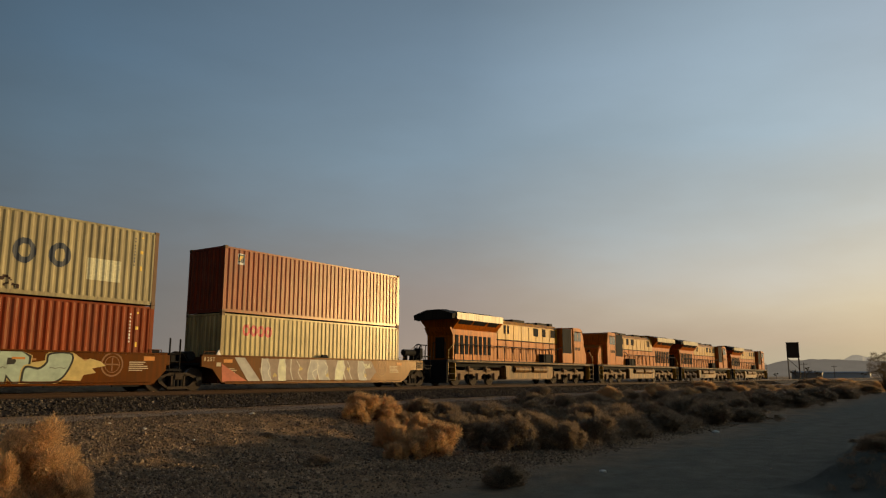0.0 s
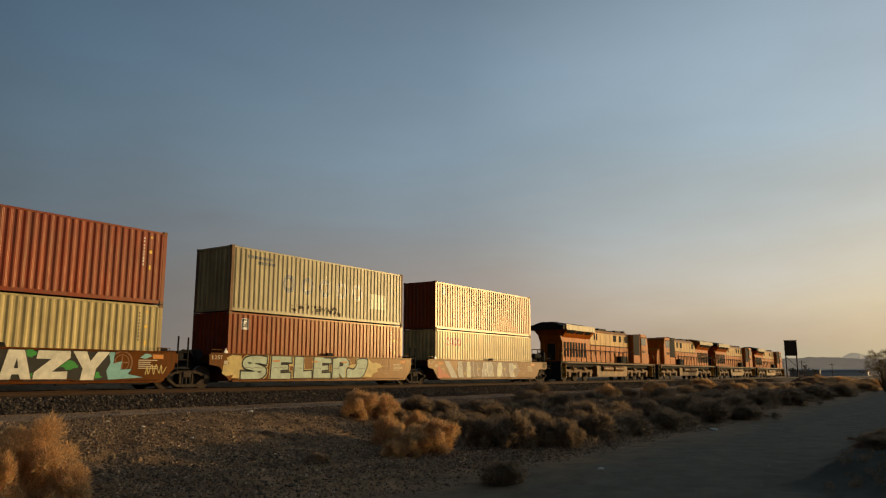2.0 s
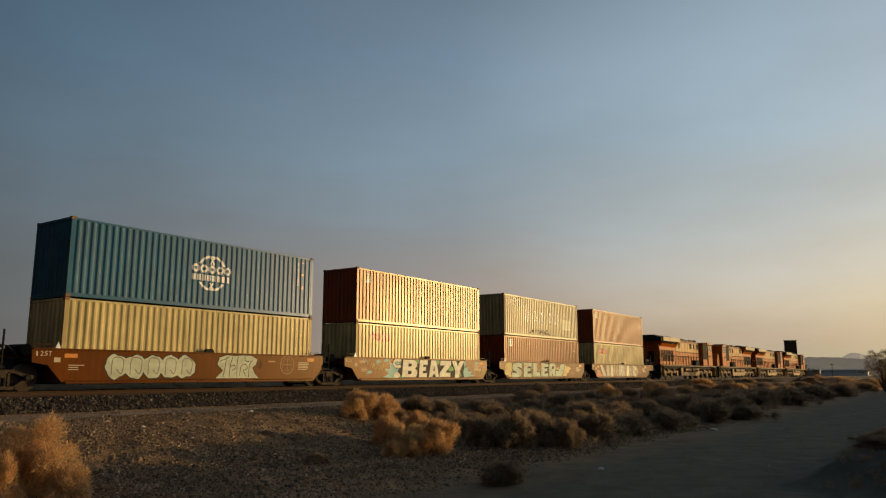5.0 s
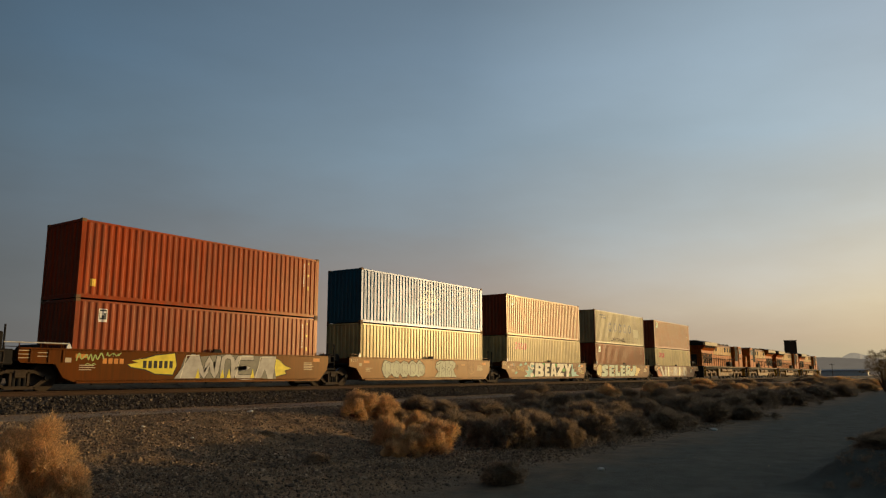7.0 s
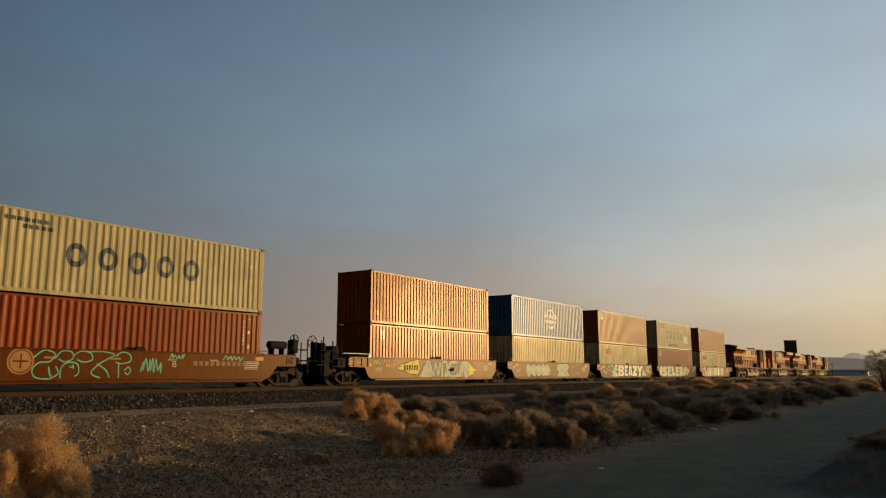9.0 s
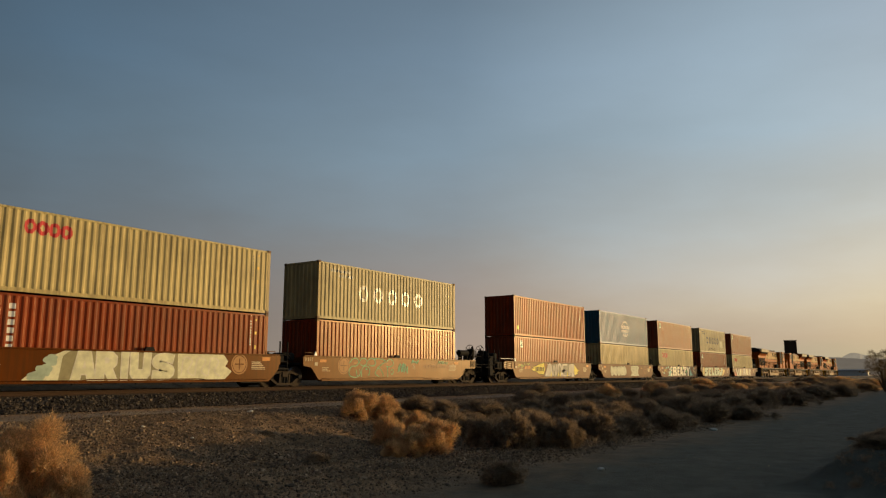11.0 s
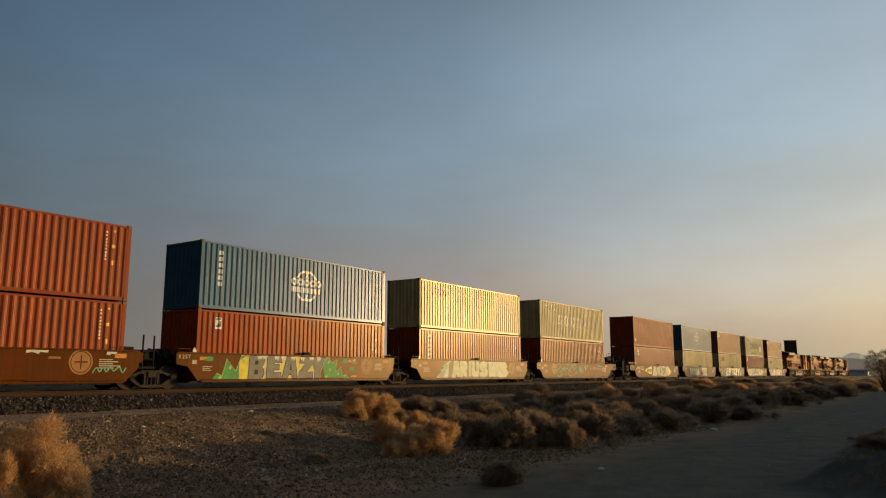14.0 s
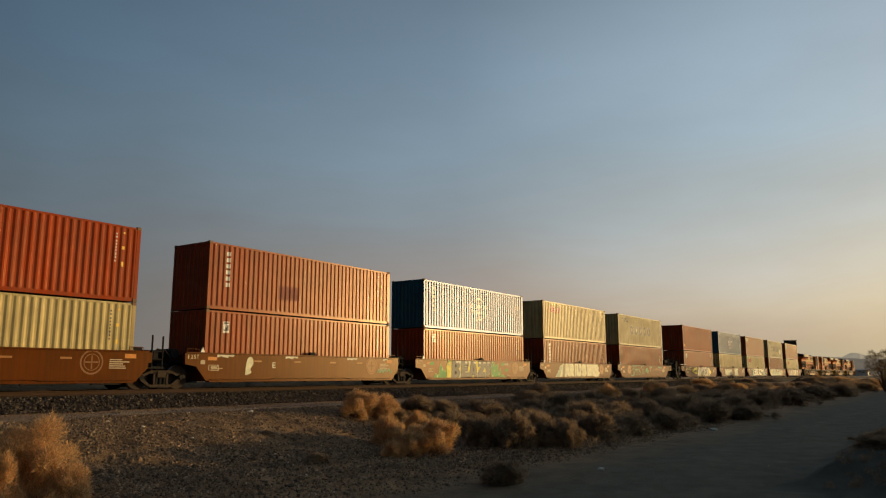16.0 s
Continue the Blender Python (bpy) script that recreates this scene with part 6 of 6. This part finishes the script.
    flat_poly("graffiti_hook", grow(hook, 0.0), MINT, two, 8)
    # unit 3: white letters on turquoise splashes
    for k, pts in enumerate(([(-2.7, 0.36), (-4.15, 0.42), (-3.55, 0.56), (-3.95, 0.86), (-3.45, 0.80), (-3.55, 1.22), (-3.15, 1.0), (-2.9, 1.38), (-2.3, 1.2)],
                             [(3.5, 0.36), (5.25, 0.46), (4.6, 0.58), (4.75, 0.76), (4.3, 0.74), (4.35, 1.05), (4.0, 0.95), (4.05, 1.36), (3.6, 1.38)])):
        flat_poly("graffiti_splash", grow(pts, 0.03), BLACKP if k else WHITE, three, 2)
        flat_poly("graffiti_splash", grow(pts, 0.0), TURQ, three, 3)
    flat_poly("graffiti_ground", [(-2.75, 0.36), (-2.85, 0.75), (-2.6, 1.05), (-2.5, 1.36), (0.2, 1.38), (3.8, 1.37), (3.9, 1.0), (3.75, 0.7), (3.85, 0.36)], BLACKP, three, 4)
    for x, w, z in ((-2.35, 0.5, 0.34), (-1.2, 0.5, 1.2), (-0.35, 0.3, 1.2), (0.95, 0.35, 0.42), (1.0, 0.35, 1.2), (2.35, 0.5, 0.8), (3.2, 0.5, 0.45), (-1.9, 0.4, 1.25)):
        flat_poly("graffiti_leaf", blob(x, z + 0.08, w * 0.7, 0.14, int(x * 10) + 300, 0.3, 20, 4), GREEN, three, 5)
    for ch, a, b, lean in (("B", -2.42, -1.02, 0.12), ("E", -0.86, -0.08, 0.1), ("A", 0.06, 1.10, 0.0), ("Z", 1.20, 2.36, 0.1), ("Y", 2.42, 3.80, 0.1)):
        sprayed(ch, a, b, 0.37, 1.37, WHITE, BLACKP, None, three, 6, 0.03, lean=lean)
    flat_poly("graffiti_swash", grow(ribbon([(-2.55, 1.30), (-3.0, 1.33), (-3.2, 1.15), (-2.95, 0.98), (-2.6, 1.02)], 0.16), 0.03), BLACKP, three, 5)
    flat_poly("graffiti_swash", ribbon([(-2.55, 1.30), (-3.0, 1.33), (-3.2, 1.15), (-2.95, 0.98), (-2.6, 1.02)], 0.16), WHITE, three, 6)
    flat_poly("graffiti_dot", blob(-2.92, 0.52, 0.27, 0.16, 3, 0.05, 20), WHITE, three, 6)
    for x, z in ((-5.29, 0.67), (-3.9, 1.3), (-4.6, 1.22), (5.3, 1.25)):
        flat_poly("graffiti_drop", [(x - 0.22, z - 0.06), (x, z + 0.1), (x + 0.2, z + 0.08), (x + 0.28, z), (x, z - 0.1)], TURQ, three, 3)
    scribble(three, -5.2, -4.1, 0.95, 0.22, SAND, 3)
    scribble(three, -6.0, -5.4, 1.2, 0.16, SILVER, 4)
    scribble(three, 5.3, 6.2, 0.75, 0.22, SAND, 6)
    # unit 4: faint pale pieces
    for i in range(5):
        flat_poly("graffiti_outline", blob(-4.1 + i * 0.74, 0.86, 0.50, 0.47, 21 + i, 0.14, 26), BLACKP, four, 2)
        flat_poly("graffiti_letter", blob(-4.1 + i * 0.74, 0.86, 0.46, 0.43, 21 + i, 0.14, 26), PALEGREEN, four, 3)
    body = [(0.34, 0.40), (0.72, 0.72), (0.42, 0.98), (0.52, 1.26), (0.90, 1.37), (1.30, 1.33), (1.75, 1.37), (2.25, 1.36), (2.55, 1.22), (2.48, 0.98), (2.28, 0.86), (2.42, 0.62), (2.66, 0.40)]
    flat_poly("graffiti_outline", grow(body, 0.035), BLACKP, four, 2)
    flat_poly("graffiti_letter", grow(body, 0.0), PALEGREEN, four, 3)
    for keys in ([(0.5, 1.1), (0.8, 1.2), (1.0, 1.3)], [(0.86, 1.18), (0.8, 0.8), (0.72, 0.45)], [(1.05, 0.44), (1.08, 0.9), (1.2, 1.3)], [(1.08, 0.86), (1.25, 0.96), (1.36, 0.84), (1.2, 0.74)],
                 [(1.48, 1.33), (1.44, 0.9), (1.46, 0.44)], [(1.6, 0.5), (1.66, 0.9), (1.9, 1.0), (2.0, 0.82), (1.8, 0.72), (1.95, 0.5)], [(1.85, 1.34), (1.9, 1.15), (2.1, 1.12)], [(2.1, 0.44), (2.12, 0.95), (2.3, 1.2)],
                 [(2.6, 1.0), (2.72, 1.12), (2.82, 1.0), (2.7, 0.84), (2.6, 0.98)]):
        stroke("graffiti_edge", curve_pts(keys, 6), 0.03, BLACKP, four, 4)
    for i in range(5):
        x = -4.3 + i * 0.75
        stroke("graffiti_edge", curve_pts([(x, 0.55), (x + 0.05, 1.15), (x + 0.45, 1.1), (x + 0.4, 0.6), (x + 0.2, 0.75)], 6), 0.035, GREYP, four, 4)
    # unit 5: silver letters with yellow flames
    flame = [(-4.05, 0.93), (-3.62, 1.0), (-3.9, 1.08), (-3.3, 1.16), (-2.9, 1.28), (-2.05, 1.38), (-1.95, 0.9), (-2.1, 0.56), (-2.9, 0.60), (-3.3, 0.76), (-3.9, 0.84)]
    flat_poly("graffiti_edge", grow(flame, 0.04), BLACKP, five, 2)
    flat_poly("graffiti_flame", flame, YEL, five, 3)
    for i in range(6):
        flat_rect("number_bar", -3.42 + i * 0.23, -3.27 + i * 0.23, 0.80, 1.08, BLACKP, five, 4)
    flame = [(3.0, 1.37), (3.5, 1.18), (3.75, 0.98), (4.2, 0.84), (3.8, 0.74), (3.9, 0.6), (2.9, 0.40)]
    flat_poly("graffiti_edge", grow(flame, 0.04), BLACKP, five, 2)
    flat_poly("graffiti_flame", flame, YEL, five, 3)
    flat_poly("graffiti_shade", [(-1.9, 0.36), (-1.6, 1.2), (0.2, 1.38), (3.1, 1.36), (3.3, 0.38)], GREYP, five, 4)
    for pts in ([(-2.05, 0.37), (-1.28, 1.36), (-1.08, 1.36), (-0.78, 0.37)], ribbon([(-1.0, 1.3), (-0.62, 0.5), (-0.4, 1.2), (-0.1, 0.5), (0.1, 1.32)], 0.22, 3),
                ribbon([(0.28, 0.4), (0.34, 1.24), (0.8, 1.22), (0.82, 0.4)], 0.2, 3), ribbon([(1.95, 1.28), (1.12, 1.24), (1.1, 0.84), (1.7, 0.86), (1.1, 0.8), (1.12, 0.46), (2.0, 0.46)], 0.2, 3),
                [(1.98, 0.37), (2.45, 1.36), (3.25, 1.36), (3.1, 0.37), (2.8, 0.37), (2.62, 0.8), (2.4, 0.37)]):
        flat_poly("graffiti_outline", grow(pts, 0.022), BLACKP, five, 6)
        flat_poly("graffiti_shape", grow(pts, 0.0), SILVER, five, 7)
    for x in (-0.95, 0.28, 0.62, 1.9):
        flat_poly("graffiti_gap", [(x - 0.1, 0.42), (x + 0.12, 0.42), (x + 0.02, 0.8)], YEL, five, 9)
    for a, b in ((-1.75, -0.9), (0.98, 1.9), (2.1, 3.0)):
        stroke("graffiti_edge", [(a, 0.42), (a + 0.25, 1.31), (b, 1.33)], 0.03, WHITE, five, 9)
    for i in range(5):
        flat_rect("stencil_line", -8.0 + 0.62 * (i % 2), -7.62 + 0.62 * (i % 2), 1.10 + 0.06 * i, 1.125 + 0.06 * i, STENCIL, five, 3)
    scribble(five, -6.0, -5.0, 1.18, 0.15, LIME, 8, 0.045, 10)
    scribble(five, -5.7, -5.3, 0.93, 0.04, LIME, 10, 0.03, 4)
    scribble(five, -4.9, -4.35, 1.28, 0.08, LIME, 9)
    for i in range(4):
        flat_rect("owner_bar", -5.04 + i * 0.22, -4.88 + i * 0.22, 0.95, 1.14, ORNG, five, 1)
    # unit 6: outlines scrawled in green
    for keys in ([(-3.95, 1.12), (-3.6, 1.38), (-3.22, 1.25), (-3.4, 1.0), (-3.75, 0.96), (-3.96, 0.72), (-3.84, 0.48), (-3.4, 0.42), (-3.08, 0.6), (-3.18, 0.85)],
                 [(-3.42, 0.82), (-3.36, 0.56), (-3.28, 0.5)], [(-3.2, 1.12), (-3.0, 1.36), (-2.66, 1.34), (-2.6, 1.12), (-2.85, 1.0), (-3.1, 1.08)],
                 [(-3.0, 0.44), (-2.98, 0.8), (-2.75, 0.98), (-2.42, 0.92), (-2.36, 0.62), (-2.5, 0.5)], [(-2.7, 0.84), (-2.55, 0.80), (-2.6, 0.9)],
                 [(-2.6, 1.2), (-2.3, 1.38), (-1.95, 1.30), (-1.9, 1.08), (-2.2, 1.0), (-2.45, 1.08)],
                 [(-2.05, 1.36), (-1.5, 1.38), (-1.05, 1.28), (-1.3, 1.12), (-1.6, 0.95), (-1.9, 0.62), (-1.55, 0.44)], [(-1.7, 0.95), (-1.35, 0.72), (-1.2, 0.46)],
                 [(-1.0, 1.22), (-0.72, 1.38), (-0.42, 1.28), (-0.4, 1.05), (-0.72, 0.96), (-0.98, 1.0)], [(-0.86, 0.96), (-0.84, 0.44)],
                 [(-0.62, 0.72), (-0.46, 0.84), (-0.36, 0.7), (-0.48, 0.56), (-0.6, 0.66)]):
        stroke("scrawl", curve_pts(keys, 8), 0.045, AQUA, six, 3)
    scribble(six, 0.05, 0.95, 0.9, 0.30, AQUA, 12, 0.05, 12)
    scribble(six, 1.3, 2.0, 1.25, 0.12, AQUA, 13, 0.045)
    scribble(six, 3.9, 4.9, 1.24, 0.1, AQUA, 14, 0.045)
    letters("stencil_letter", "B", 1.42, 1.62, 0.86, 1.08, STENCIL, six, 2)
    for i in range(10):
        flat_rect("owner_bar", 2.4 + i * 0.28, 2.58 + i * 0.28, 0.92, 1.10, FADED, six, 2)
    # unit 7: whitewashed block with ghost letters
    flat_poly("graffiti_block", [(-4.7, 0.36), (-4.4, 0.62), (-3.9, 0.66), (-3.7, 1.2), (-3.3, 1.38), (3.5, 1.38), (3.75, 1.1), (3.6, 0.9), (3.95, 0.7), (3.6, 0.36)], PALE, seven, 2)
    flat_poly("graffiti_shade", [(-3.45, 0.37), (-3.35, 1.2), (-3.1, 1.38), (1.25, 1.38), (1.3, 0.37)], OLIVEP, seven, 3)
    for ch, a, b in (("A", -3.02, -2.12), ("R", -2.12, -1.30), ("I", -1.16, -0.86), ("U", -0.78, 0.06), ("S", 0.08, 1.16)):
        sprayed(ch, a, b, 0.38, 1.37, PALE, WHITE, None, seven, 4, 0.035)
    for x, z, w in ((-3.75, 1.05, 0.24), (-3.95, 0.72, 0.28), (-4.2, 0.5, 0.3)):
        flat_poly("graffiti_splash", blob(x, z, w, 0.2, int(x * 10) + 400, 0.2, 22), MINT, seven, 3)
    for i in range(3):
        x = 1.45 + i * 0.65
        stroke("graffiti_loop", curve_pts([(x, 0.5), (x + 0.1, 1.2), (x + 0.5, 1.1), (x + 0.3, 0.7), (x + 0.6, 0.5)], 6), 0.06, WHITE, seven, 3)
    # unit 8: grey letters with yellow sides on green splashes
    for pts in ([(-5.4, 0.36), (-5.2, 0.62), (-4.9, 0.5), (-4.7, 1.2), (-4.2, 0.7), (-3.9, 1.38), (-3.2, 1.3), (-3.0, 0.36)],
                [(1.2, 0.36), (1.1, 1.2), (1.5, 1.38), (1.75, 1.1), (2.1, 1.3), (2.0, 0.7), (2.4, 0.95), (2.5, 0.5), (2.8, 0.55), (3.1, 0.36)]):
        flat_poly("graffiti_splash", pts, GREEN, eight, 2)
        stroke("splash_edge", pts[1:-1], 0.05, LIME, eight, 3)
    for i, (x, z) in enumerate(((-4.5, 0.85), (-3.8, 1.15), (-3.6, 0.8), (-5.0, 0.45), (1.5, 1.15), (1.6, 0.8), (2.2, 0.6), (1.35, 0.45))):
        flat_ring("graffiti_dot", x, z, 0.0, 0.075, LIME, eight, 3, 14)
    flat_poly("graffiti_shade", [(-4.02, 0.34), (-4.02, 1.14), (-3.62, 1.385), (1.3, 1.385), (1.0, 1.0), (0.9, 0.36)], YEL, eight, 3)
    for ch, a, b in (("B", -3.48, -2.62), ("E", -2.46, -1.60), ("A", -1.52, -0.56), ("Z", -0.46, 0.42), ("Y", 0.26, 1.22)):
        sprayed(ch, a, b, 0.37, 1.37, GREYP, BLACKP, WHITE, eight, 4, 0.035, 0.03, 0.06)
    for i, x in enumerate((-2.9, -2.6, -1.9, -1.5, -0.9, -0.3, 0.3, 0.8)):
        flat_poly("paint_drip", [(x - 0.16, 1.37), (x + 0.16, 1.37), (x + 0.12, 1.26), (x + 0.05, 1.22 - 0.03 * (i % 3)), (x, 1.29), (x - 0.07, 1.20), (x - 0.12, 1.3)], WHITE, eight, 9)
    for x, z in ((2.65, 1.22), (3.2, 0.85), (-5.6, 1.2)):
        flat_poly("graffiti_drop", [(x - 0.3, z - 0.03), (x, z + 0.1), (x + 0.22, z + 0.06), (x + 0.2, z - 0.08), (x, z - 0.1)], GREEN, eight, 3)
    scribble(eight, 2.9, 3.5, 1.24, 0.09, WHITE, 17)
    scribble(eight, 3.2, 3.6, 0.48, 0.08, WHITE, 18, 0.03, 5)
    # unit 9: drips of white along the top and a letter
    for x0, x1 in ((-5.6, -4.7), (-1.75, -0.95), (2.45, 3.2), (5.3, 5.7)):
        flat_poly("paint_drip", [(x0, 1.38), (x1, 1.38), (x1 - 0.05, 1.30), (x1 - 0.3, 1.32), (x1 - 0.35, 1.25), (x0 + 0.2, 1.31), (x0 - 0.02, 1.27)], WHITE, nine, 3)
    flat_poly("graffiti_figure", curve_pts([(-4.1, 0.55), (-4.0, 1.2), (-3.75, 1.3), (-3.65, 1.05), (-3.8, 0.8), (-3.75, 0.65), (-3.95, 0.55)], 5), PALE, nine, 3)
    letters("stencil_letter", "E", -2.55, -2.35, 0.85, 1.10, WHITE, nine, 2)
    scribble(nine, 4.75, 6.1, 0.75, 0.14, AQUA, 23, 0.045)


paint_cars()


motions()
